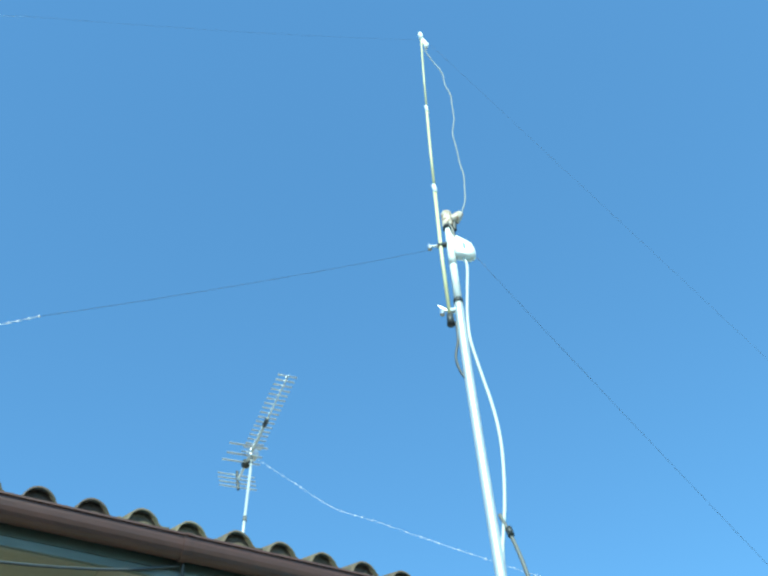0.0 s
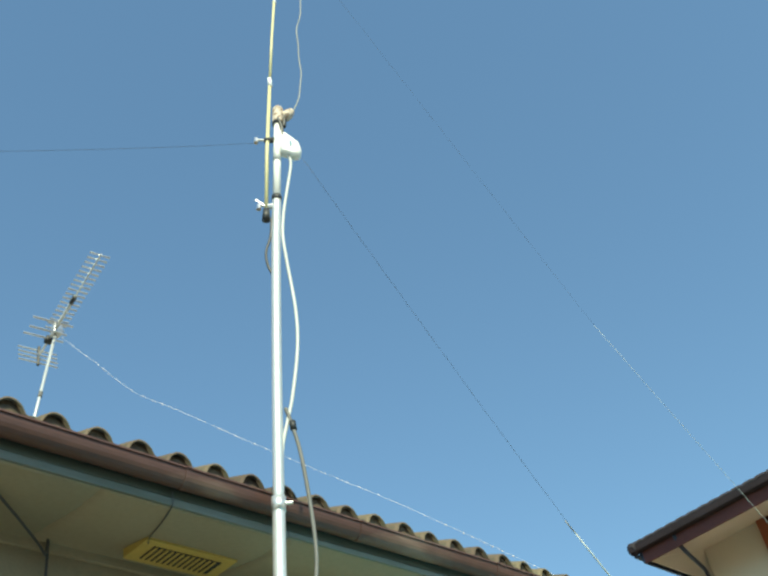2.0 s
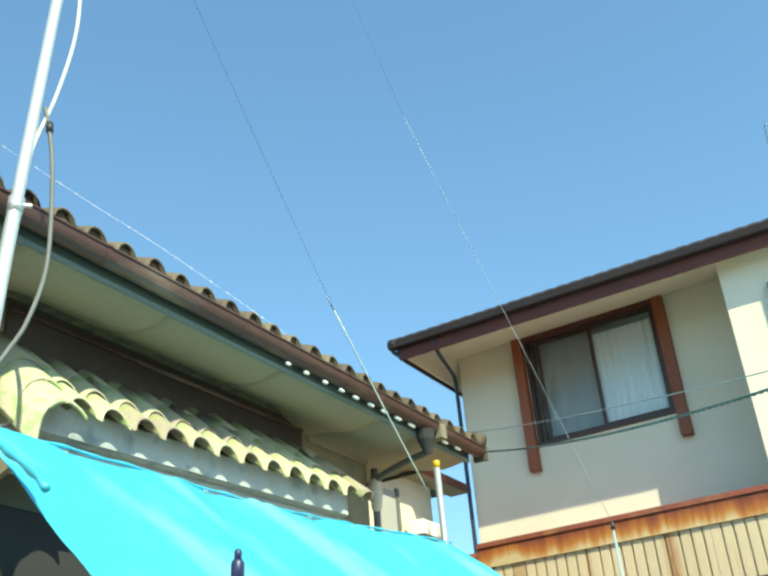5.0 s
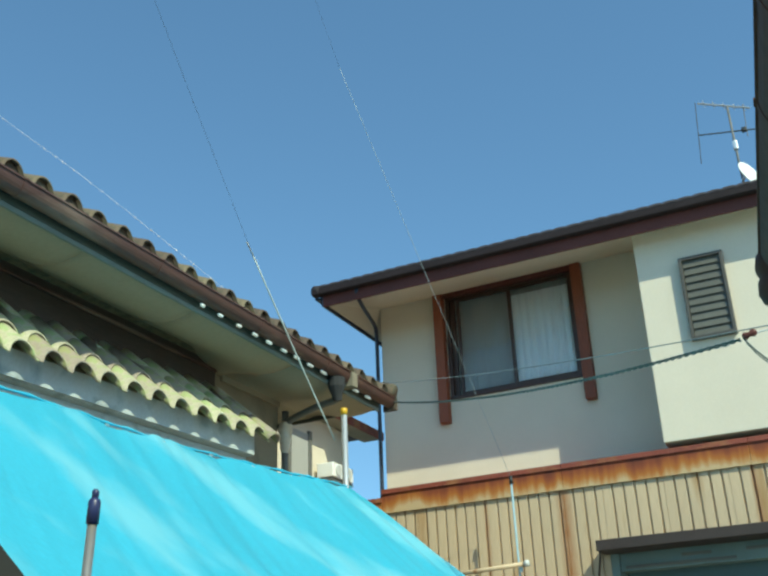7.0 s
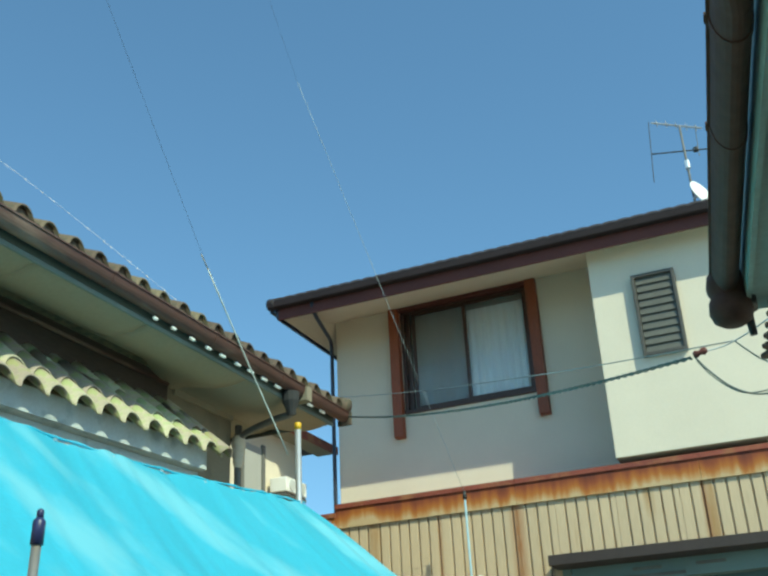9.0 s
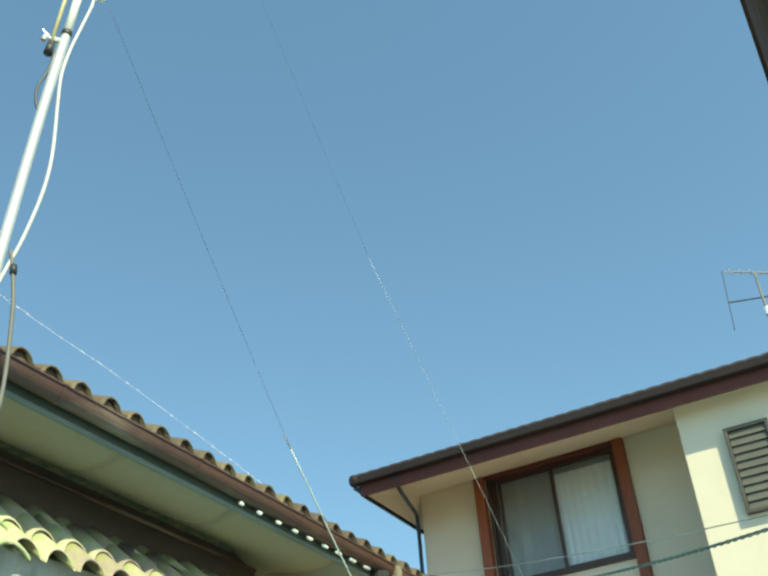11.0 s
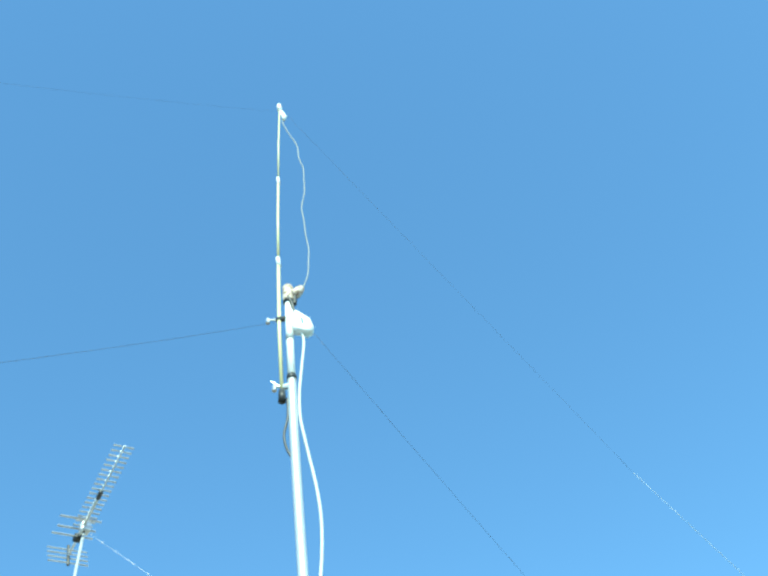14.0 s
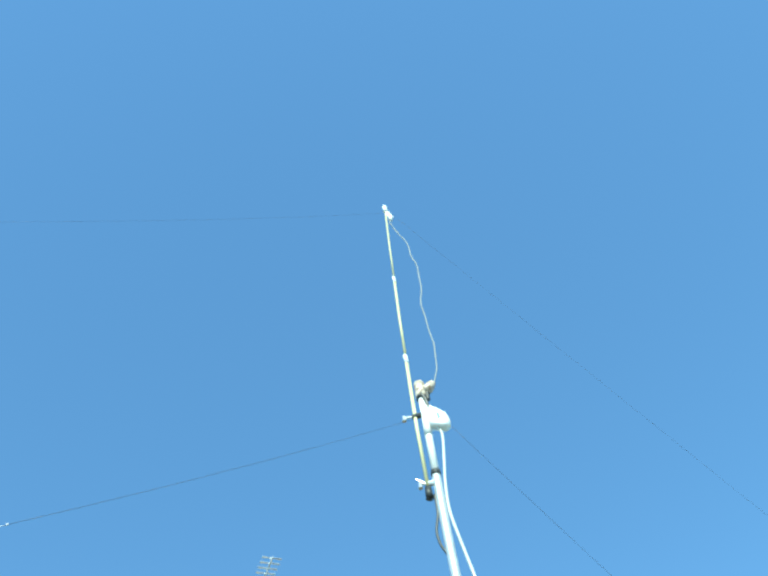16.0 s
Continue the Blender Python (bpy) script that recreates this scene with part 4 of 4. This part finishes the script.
lp(mast, "balun", tube([(-3.466, 3.386, 7.880), (-3.450, 3.407, 7.899), (-3.431, 3.429, 7.93), (-3.412, 3.452, 7.965)], [0.03, 0.045, 0.042, 0.028], 12), "aged", "weathered connector box", True)
lp(mast, "balun_plug", tube([(-3.462, 3.390, 7.77), (-3.452, 3.404, 7.89)], 0.018, 10), "black", "black connector")
# wrapped junction box
bx = bmesh.new()
prof = [(0.000, 7.811), (0.045, 7.791), (0.124, 7.692), (0.183, 7.612), (0.198, 7.523), (0.183, 7.444), (0.129, 7.429), (0.060, 7.473), (0.000, 7.498)]
tdir, ndir = Vector((0.63, 0.77, 0)), Vector((-0.77, 0.63, 0))
rows = []
for w, g in ((-0.044, 0.60), (-0.036, 0.78), (0.0, 0.83), (0.036, 0.78), (0.044, 0.60)):
    rows.append([bx.verts.new(Vector((-3.503, 3.343, -0.075)) + tdir * (0.012 + s * g) + ndir * w + Vector((0, 0, 7.613 + (z - 7.613) * g))) for s, z in prof])
for a, b in zip(rows, rows[1:]):
    for k in range(len(prof)):
        bx.faces.new((a[k], a[(k + 1) % len(prof)], b[(k + 1) % len(prof)], b[k]))
bx.faces.new(rows[0]), bx.faces.new(rows[-1][::-1])
lp(mast, "junction_box", bx, "white", "white plastic bag wrapped junction box", True)
lp(mast, "label_bar", box((-3.415, 3.378, 7.48), (-3.403, 3.404, 7.54)), "slim", "faded pale blue bar")
lp(mast, "strap", tube(smooth_line([(-3.462, 3.334, 7.84), (-3.447, 3.350, 7.73), (-3.452, 3.352, 7.62)]), 0.012, 6), "black", "black strap")
# whip and its clamps
W0, W1, W2, W3 = Vector((-3.593, 3.230, 6.808)), Vector((-3.504, 3.335, 8.355)), Vector((-3.444, 3.458, 9.652)), Vector((-3.369, 3.610, 11.124))
lp(mast, "whip", tube([W0, Vector((-3.559, 3.272, 7.503)), W1], 0.0145, 10), "whip", "pale yellow fibreglass rod", True)
lp(mast, "whip", tube([W1, W1.lerp(W2, 0.5) + Vector((-0.002, -0.003, 0)), W2], 0.012, 10), "whip", "", True)
lp(mast, "whip", tube([W2, W2.lerp(W3, 0.5) + Vector((-0.002, -0.003, 0)), W3], 0.009, 10), "whip", "", True)
for p, r in ((W1, 0.0175), (W2, 0.0145)):
    lp(mast, "ferrule", tube([p - Vector((0, 0, 0.06)), p + Vector((0, 0, 0.05))], r, 10), "white", "white ferrule", True)
lp(mast, "foot", tube([(-3.599, 3.224, 6.720), (-3.592, 3.231, 6.828)], [0.03, 0.024], 10), "black", "black rubber foot", True)
for z, s in ((7.66, 0.6), (6.90, 1.0)):
    c = up(z)
    o = Vector((-3.571, 3.254, 6.858)) if z < 7 else Vector((-3.556, 3.276, 7.612))
    lp(mast, "clamp", tube([o - tdir * 0.02, o + tdir * 0.02, c], [0.02, 0.024, 0.02], 8), "black" if z > 7 else "alu", "pipe clamp")
    lp(mast, "clamp_bolt", tube([o - tdir * 0.085 + Vector((0, 0, 0.02 * s)), o], 0.009, 6), "alu")
    lp(mast, "wing_nut", tube([o - tdir * 0.085 - Vector((0, 0, 0.022)), o - tdir * 0.082 + Vector((0, 0, 0.03))], [0.018, 0.014], 8), "alu_bright", "bright wing nut")
lp(mast, "clamp_arm", tube([Vector((-3.571, 3.254, 6.858)) - tdir * 0.03, Vector((-3.571, 3.254, 6.938)) - tdir * 0.10], 0.006, 6), "alu")
lp(mast, "tip_fitting", tube([W3 - Vector((0, 0, 0.06)), W3 + Vector((0, 0, 0.05)), W3 + Vector((0, 0, 0.09))], [0.024, 0.026, 0.012], 10), "white", "white top fitting", True)
lp(mast, "tip_connector", tube([(-3.363, 3.615, 11.044), (-3.350, 3.632, 10.925), (-3.360, 3.620, 10.856)], [0.02, 0.028, 0.015], 8), "white", "white wire connector", True)
mast.location += SHIFT


def cable(name, pts, r, mat, label, category="cable", sides=8, group=""):
    return solid(name, tube(smooth_line(pts), r, sides), mat, label, category, True, group)


cable("feed_cable", [(x - 0.013 * bow - 0.0168 * (z - 8), y - 0.016 * bow + 0.0132 * (z - 8), z) for x, y, z in [(-3.317, 3.568, 10.826), (-3.291, 3.600, 10.569), (-3.254, 3.646, 10.286), (-3.258, 3.639, 10.032), (-3.245, 3.656, 9.834), (-3.255, 3.643, 9.639), (-3.273, 3.621, 9.388), (-3.309, 3.577, 9.152), (-3.315, 3.569, 8.922), (-3.326, 3.557, 8.692), (-3.327, 3.554, 8.495), (-3.342, 3.537, 8.338), (-3.366, 3.510, 8.13), (-3.404, 3.462, 7.965)] for bow in [1 - abs(z - 9.6) / 1.7]], 0.0058, "feed", "slack grey feed cable beside the whip").location = SHIFT
cable("coax_cable", [(-3.450, 3.405, 7.453), (-3.438, 3.420, 7.332), (-3.472, 3.383, 7.056), (-3.500, 3.345, 6.803), (-3.517, 3.325, 6.560), (-3.512, 3.329, 6.314), (-3.499, 3.346, 5.866), (-3.509, 3.333, 5.541), (-3.549, 3.284, 5.171), (-3.582, 3.244, 4.966), (-3.610, 3.209, 4.775), (-3.620, 3.194, 4.527)], 0.0115, "grey_cable", "pale grey coaxial cable hanging beside the mast").location = (0, 0, -0.015)
cable("black_cable", [(-3.596, 3.227, 5.102), (-3.572, 3.256, 4.929), (-3.554, 3.278, 4.722), (-3.541, 3.295, 4.344), (-3.545, 3.289, 4.051), (-3.585, 3.240, 3.780), (-3.630, 3.186, 3.628), (-3.670, 3.135, 3.485), (-3.700, 3.106, 3.188), (-3.730, 3.065, 2.493), (-3.769, 3.016, 0.033)], 0.0118, "grey_pipe", "dark grey coaxial cable looping down the mast").location = SHIFT + Vector((0, 0, -0.03))
cable("cable_tie", [(-3.576, 3.251, 5.003), (-3.573, 3.255, 4.943)], 0.02, "black", "black tape round two cables", "tape").location = SHIFT + Vector((0, 0, -0.03))
cable("thin_cable", [(-3.571, 3.254, 6.739), (-3.585, 3.241, 6.560), (-3.613, 3.208, 6.402), (-3.608, 3.211, 6.263), (-3.581, 3.244, 6.124), (-3.571, 3.250, 5.965)], 0.0095, "dark_wire", "thin dark cable bowed out from the mast").location = SHIFT

# antenna wires and their tails
def wire(name, pts, r, mat, label):
    return solid(name, tube(pts, r, 5), mat, label, "wire", True, "antenna wires")


J1, P1 = Vector((-3.395, 3.475, 7.39)) + SHIFT, Vector((-3.695, 7.60, 3.775))
mid1 = Vector((-3.71, 6.30, 5.02))
wire("antenna_wire", sag(J1, mid1, 0.03), 0.0013, "dark_wire", "thin dark antenna wire running to a pole")
wire("guy_cord", sag(mid1, P1, 0.01, 6), 0.0065, "pale_cord", "pale cord tying the wire end to a pole")
wire("insulator", [mid1 + Vector((0, -0.10, 0.09)), mid1 + Vector((0, 0.06, -0.05))], 0.006, "feed", "small grey end insulator")
J2, P2 = Vector((-3.343, 3.637, 11.024)) + SHIFT, Vector((-2.863, 9.8, 3.78))
mid2 = Vector((-3.30, 7.10, 7.26))
wire("antenna_wire", sag(J2, mid2, 0.0), 0.0009, "dark_wire", "thin dark antenna wire from the whip tip")
wire("guy_cord", sag(mid2, P2, 0.0, 6), 0.0022, "far_cord", "pale cord tying the far wire end")
K1 = Vector((-3.571, 3.254, 7.582)) + SHIFT
wire("antenna_wire", sag(K1, Vector((-4.0, 0.50, 5.97)), 0.03), 0.0013, "dark_wire", "thin dark antenna wire to the roof")
solid("guy_cord", glint_beaded(sag((-4.0, 0.50, 5.97), (-4.35, -1.45, 4.80), 0.02), 0.0014, 0.0075, 0.085, 8), "white_wire", "thin cord with bright glint beads fixed on the roof", "wire", group="antenna wires")
wire("antenna_wire", sag(J2, Vector((-3.73, -0.07, 8.7)), 0.05), 0.0006, "dark_wire", "thin dark antenna wire leading away over the roof")
wire("antenna_wire", sag((-3.73, -0.07, 8.7), (-4.6, -5.9, 4.85), 0.02), 0.0014, "glint", "bright wire tail fixed on the roof")

# ---- television antenna on the tiled roof ----
yg = thing("tv_antenna", "many-element aluminium television antenna on a roof pole", "antenna", (-7.36, 3.55, 6.0))
T0, T1 = Vector((-6.13, 3.35, 8.47)), Vector((-7.80, 3.602, 8.442))
bd = (T0 - T1).normalized()
bs = Vector((-bd.y, bd.x, 0)).normalized()
lp(yg, "boom", tube([T0, T0.lerp(T1, 0.5)], 0.009, 8), "alu", "weathered grey boom")
lp(yg, "boom", tube([T0.lerp(T1, 0.45), T0.lerp(T1, 0.78)], 0.018, 8), "alu", "thick rear boom")
lp(yg, "boom", tube([T0.lerp(T1, 0.74), T1], 0.015, 8), "alu_bright")
lp(yg, "boom_joint", tube([T0.lerp(T1, 0.40), T0.lerp(T1, 0.46)], 0.024, 8), "black")
for k in range(18):
    c = T0.lerp(T1, 0.02 + 0.042 * k)
    lp(yg, "director", tube([c - bs * 0.098 + Vector((0, 0, 0.02)), c - bs * 0.03 + Vector((0, 0, 0.02)), c + bs * 0.03 + Vector((0, 0, 0.02)), c + bs * 0.098 + Vector((0, 0, 0.02))], [0.011, 0.007, 0.007, 0.011], 6), "alu_bright", "bright bow-tie element")
for s, w in ((0.66, 0.27), (0.75, 0.25), (0.82, 0.27)):
    c = T0.lerp(T1, s)
    lp(yg, "dipole", tube([c - bs * w, c + bs * w * 0.55], 0.011, 6), "alu_bright", "long dipole element")
for j, dz in enumerate((-0.09, -0.03, 0.03, 0.09)):
    c = T1 + Vector((-0.015 * j, 0, dz * 1.1))
    lp(yg, "reflector", tube([c - bs * 0.21, c + bs * 0.21], 0.009, 6), "alu_bright", "reflector rod")
lp(yg, "reflector_post", tube([T1 + Vector((0, 0, -0.13)), T1 + Vector((-0.02, 0, 0.13))], 0.016, 8), "black")
lp(yg, "feed_box", box((-7.56, 3.52, 8.41), (-7.48, 3.60, 8.48), edge=0.012), "black", "dark plastic feed box")
H = Vector((-7.36, 3.56, 8.47))
lp(yg, "pole", tube([(-7.37, 3.24, 5.86), H], 0.0155, 12), "mast", "pale roof pole", True)
lp(yg, "pole_collar", tube([H + Vector((0, -0.110, -0.9)), H + Vector((0, -0.103, -0.84))], 0.021, 10), "grey_pipe")
lp(yg, "mast_clamp", box((-7.41, 3.51, 8.40), (-7.31, 3.61, 8.53), edge=0.01), "alu_bright", "clamp bracket")
solid("antenna_guy", glint_beaded(smooth_line([(-7.30, 3.60, 8.34), (-7.065, 3.904, 7.947), (-6.842, 4.194, 7.575), (-6.596, 4.512, 7.335), (-6.228, 4.99, 6.95), (-5.79, 5.56, 6.51), (-5.315, 6.175, 6.045), (-4.4, 7.36, 5.05)], 3), 0.0012, 0.0088, 0.14, 5), "white_wire", "thin wire with bright glint beads from the roof antenna to the tiles", "wire")

# ---- neighbour's roof antenna and dish ----
va = thing("roof_antenna", "small aluminium antenna with vertical rods on a thin mast", "antenna", (-0.19, 12.0, 7.2))
lp(va, "mast", tube([(-0.17, 12.0, 7.15), (-0.17, 12.0, 8.72)], 0.015, 10), "grey_pipe", "", True)
lp(va, "boom", tube([(-0.52, 12.02, 8.89), (0.10, 12.0, 8.60)], 0.013, 8), "alu_bright")
lp(va, "boom", tube([(-0.58, 12.0, 8.40), (0.42, 12.0, 8.22)], 0.010, 8), "dark_wire", "dark lower boom")
lp(va, "rod", tube([(-0.55, 12.0, 8.90), (-0.62, 12.0, 7.98)], 0.006, 6), "dark_wire", "thin vertical rod")
lp(va, "rod", tube([(0.02, 12.0, 8.68), (0.0, 12.0, 8.2)], 0.005, 6), "grey_pipe")
for k in range(5):
    x = -0.45 + k * 0.12
    z = 8.89 - (x + 0.52) * 0.47
    lp(va, "rod", tube([(x, 11.93, z), (x, 12.09, z)], 0.006, 6), "alu_bright")
lp(va, "joint_box", box((-0.06, 11.97, 8.28), (0.0, 12.03, 8.34), edge=0.01), "black", "dark joint box")
lp(va, "amplifier", box((-0.20, 11.97, 8.05), (-0.14, 12.03, 8.18), edge=0.01), "alu", "grey amplifier")
dish = thing("satellite_dish", "small white satellite dish on the roof mast", "dish", (-0.08, 11.9, 7.6))
db = bmesh.new()
ring = []
for j in range(6):
    r = 0.19 * j / 5
    ring.append([db.verts.new((r * math.cos(a), -0.16 * r * r / 0.19, r * 1.02 * math.sin(a))) for a in (6.2832 * k / 28 for k in range(28 if j else 1))])
for a, b in zip(ring[1:], ring[2:]):
    for k in range(28):
        db.faces.new((a[k], a[(k + 1) % 28], b[(k + 1) % 28], b[k]))
for k in range(28):
    db.faces.new((ring[0][0], ring[1][k], ring[1][(k + 1) % 28]))
g = bmesh.ops.extrude_face_region(db, geom=db.faces[:])
for e in g["geom"]:
    if isinstance(e, bmesh.types.BMVert):
        e.co.y += 0.012
facing = Vector((0, -1, 0)).rotation_difference(Vector((0.80, -0.5, 0.30))).to_matrix().to_4x4()
bmesh.ops.transform(db, matrix=Matrix.Translation((-0.085, 11.9, 7.60)) @ facing, verts=db.verts)
lp(dish, "reflector", db, "white", "", True)
lp(dish, "feed_arm", tube([(-0.0, 11.86, 7.50), (0.10, 11.76, 7.60), (0.13, 11.74, 7.66)], 0.012, 6), "alu")
lp(dish, "converter", tube([(0.135, 11.735, 7.66), (0.10, 11.76, 7.70)], 0.022, 10), "white")
lp(dish, "bracket", tube([(-0.17, 12.0, 7.6), (-0.10, 11.93, 7.65)], 0.02, 8), "alu")

# ---- service cables across the yard ----
IN = Vector((-0.009, 5.022, 3.148))
c1 = sag((-3.78, 8.98, 4.50), (-0.052, 5.022, 3.129), 0.10)
c2 = sag((-3.85, 8.98, 4.72), (0.164, 5.022, 3.177), 0.05)
solid("service_cable", twisted(c1, 0.0055, 0.006, 0.13), "green_cable", "dark twisted service cable strung between the houses", "cable")
solid("service_cable", tube(c2, 0.0034, 6), "feed", "pale grey service cable strung between the houses", "cable", True)
ins = thing("cable_insulator", "brown porcelain cable insulator hanging at the cable end", "insulator", IN)
lp(ins, "spool", tube([IN + Vector((-0.03, 0, -0.01)), IN + Vector((-0.017, 0, -0.005)), IN + Vector((0, 0, 0)), IN + Vector((0.02, 0, 0.005)), IN + Vector((0.037, 0, 0.01))], [0.01, 0.02, 0.011, 0.021, 0.01], 12), "brown", "", True)
cable("drop_cable", [(-0.037, 5.022, 3.134), (0.020, 5.022, 3.048), (0.107, 5.022, 2.952), (0.212, 5.022, 2.899), (0.337, 5.022, 2.904), (0.500, 5.022, 2.966), (0.692, 4.830, 3.182)], 0.0045, "green_cable", "slack service cable looping below the insulator")
cable("drop_cable", [(-0.028, 5.046, 3.115), (0.035, 5.046, 3.019), (0.140, 5.046, 2.928), (0.260, 5.046, 2.918), (0.404, 5.046, 2.952), (0.548, 5.022, 3.038)], 0.003, "green_cable", "slack service cable looping below the insulator")
cable("drop_cable", [(0.164, 5.022, 3.172), (0.203, 4.974, 3.110), (0.270, 4.926, 3.028), (0.366, 4.878, 2.971), (0.548, 4.830, 2.990)], 0.004, "green_cable", "slack cable hanging from the eave hook")
cable("service_cable", [(0.011, 5.022, 3.148), (0.164, 5.022, 3.177), (0.404, 4.830, 3.230), (0.596, 4.542, 3.278)], 0.004, "grey_cable", "pale grey service cable leading on to the near house")

# ---- slim pole and bar by the store ----
sl = thing("slim_pole", "thin pale blue pole standing before the metal store", "pole", (-2.83, 9.8, 0))
lp(sl, "pole", tube([(-2.845, 9.82, 0), (-2.855, 9.80, 3.70)], 0.011, 10), "slim", "", True)
lp(sl, "cap", tube([(-2.855, 9.80, 3.69), (-2.855, 9.80, 3.77)], [0.024, 0.014], 10), "black", "dark cap", True)
lp(sl, "clamp", tube([(-2.83, 9.78, 2.81), (-2.83, 9.78, 2.90)], 0.022, 10), "slim", "clamp")
cable("bamboo_bar", [(-3.75, 9.78, 2.84), (-2.78, 9.76, 2.88)], 0.024, "tan", "pale bamboo bar tied to the slim pole", "bar", 10)
cable("bar_end", [(-2.78, 9.76, 2.88), (-2.735, 9.76, 2.885)], 0.034, "grey_cable", "pale grey end fitting of the bar", "bar", 10)

# ---- rod standing near the viewer ----
rod = thing("cleaning_rod", "brushed metal rod with a dark blue end cap", "rod", (-1.465, 2.158, 0.0))
R0, R1 = Vector((-1.465, 2.158, 0.0)), Vector((-1.383, 2.158, 2.067))
rd = (R1 - R0).normalized()
lp(rod, "shaft", tube([R0, R1 - rd * 0.07], 0.0118, 14), "rod", "", True)
lp(rod, "cap", tube([R1 - rd * 0.085, R1 - rd * 0.03, R1 - rd * 0.022], [0.0155, 0.0152, 0.010], 14), "blue_cap", "dark blue plastic cap", True)
lp(rod, "eyelet", tube([R1 - rd * 0.024, R1 - rd * 0.006, R1], [0.008, 0.009, 0.005], 8), "blue_cap", "small hanging eye", True)

# ---- eave of the house beside the viewer ----
nh = thing("near_house", "house beside the yard with a dark gutter and teal eave", "house", (3, 0, 0))
G0, G1 = Vector((1.22, -6.0, 2.70)), Vector((0.187, 3.14, 2.70))
gd = (G1 - G0).normalized()
gs = Vector((gd.y, -gd.x, 0))
bigger = [(-u * 0.60, v * 0.80 + 0.032) for u, v in gprof]
GM = G0.lerp(G1, 0.859)
ngut = lp(nh, "gutter", extrude(bigger, GM + gs * 0.041, G1 + gs * 0.041), "near_gutter", "dark brown eaves gutter")
KN = Vector((0.367, 1.25, 2.70))
lp(nh, "gutter", extrude(bigger, KN, GM + gs * 0.041), "near_gutter", "dark brown eaves gutter")
lp(nh, "gutter", extrude(bigger, (0.425, -6.0, 2.70), KN), "near_gutter", "dark brown eaves gutter")
for s in (0.868, 0.91):
    c = G0.lerp(G1, s) + gs * 0.041
    lp(nh, "gutter_joint", extrude([(u * 1.07, v * 1.07) for u, v in bigger], c - gd * 0.012, c + gd * 0.012), "near_gutter", under=ngut)
hc = G1 + gs * 0.05
lp(nh, "gutter_hopper", tube([hc + Vector((-0.012, 0.02, dz)) for dz in (0.045, 0.035, 0.0, -0.02, -0.035, -0.05, -0.085, -0.11, -0.125)], [0.030, 0.052, 0.060, 0.058, 0.050, 0.060, 0.064, 0.055, 0.034], 24), "near_gutter", "dark bulging outlet hopper", True, ngut)
lp(nh, "hopper_box", box(hc + Vector((0.0, 0.0, -0.075)), hc + Vector((0.062, 0.09, 0.03)), edge=0.012), "black", "dark joint box", under=ngut)
lp(nh, "hopper_stem", tube([hc + Vector((0.03, 0.06, -0.07)), hc + Vector((0.034, 0.065, -0.15))], [0.014, 0.011], 10), "black", "", True, ngut)


def slab(a, b, w0, w1, z0, z1, bm=None):
    bm = bm or bmesh.new()
    v = [bm.verts.new(p + gs * w + Vector((0, 0, z))) for p in (a, b) for w, z in ((w0, z0), (w1, z0), (w1, z1), (w0, z1))]
    for f in ((0, 1, 2, 3), (7, 6, 5, 4), (0, 4, 5, 1), (1, 5, 6, 2), (2, 6, 7, 3), (3, 7, 4, 0)):
        bm.faces.new([v[i] for i in f])
    return bm


lp(nh, "fascia", slab(G0, G1 + gd * 0.12, 0.086, 0.099, -0.06, 0.10), "teal_paint", "weathered teal fascia board")
lp(nh, "soffit", slab(G0, G1 + gd * 0.12, 0.100, 0.9, -0.05, -0.035), "teal_paint", "teal painted soffit")
lp(nh, "wall", slab(G0, G1 - gd * 0.4, 0.9, 1.05, -2.70, 0.9), "stucco_dim", "plaster wall")
lp(nh, "roof", slab(G0, G1 + gd * 0.12, 0.10, 5.4, 0.09, 0.14), "dark_tile", "dark roof")
wv = bmesh.new()
n = 400
rowa, rowb = [], []
for k in range(n + 1):
    p = G0.lerp(G1 + gd * 0.55, k / n)
    wob = 0.013 * math.sin(k / n * 100 * 6.2832)
    rowa.append(wv.verts.new(p + gs * (0.158 + wob) + Vector((0, 0, -0.07))))
    rowb.append(wv.verts.new(p + gs * (0.50) + Vector((0, 0, -0.02))))
for k in range(n):
    wv.faces.new((rowa[k], rowa[k + 1], rowb[k + 1], rowb[k]))
g = bmesh.ops.extrude_face_region(wv, geom=wv.faces[:])
for e in g["geom"]:
    if isinstance(e, bmesh.types.BMVert):
        e.co.z += 0.012
lp(nh, "scalloped_sheet", wv, "near_gutter", "dark scalloped sheet edge under the eave")
lp(nh, "eave_bracket", tube([hc + gs * 0.12 + Vector((0, 0.25, -0.1)), hc + gs * 0.10 + Vector((0, 0.30, -0.17))], [0.02, 0.012], 8), "black", "dark cable hook")
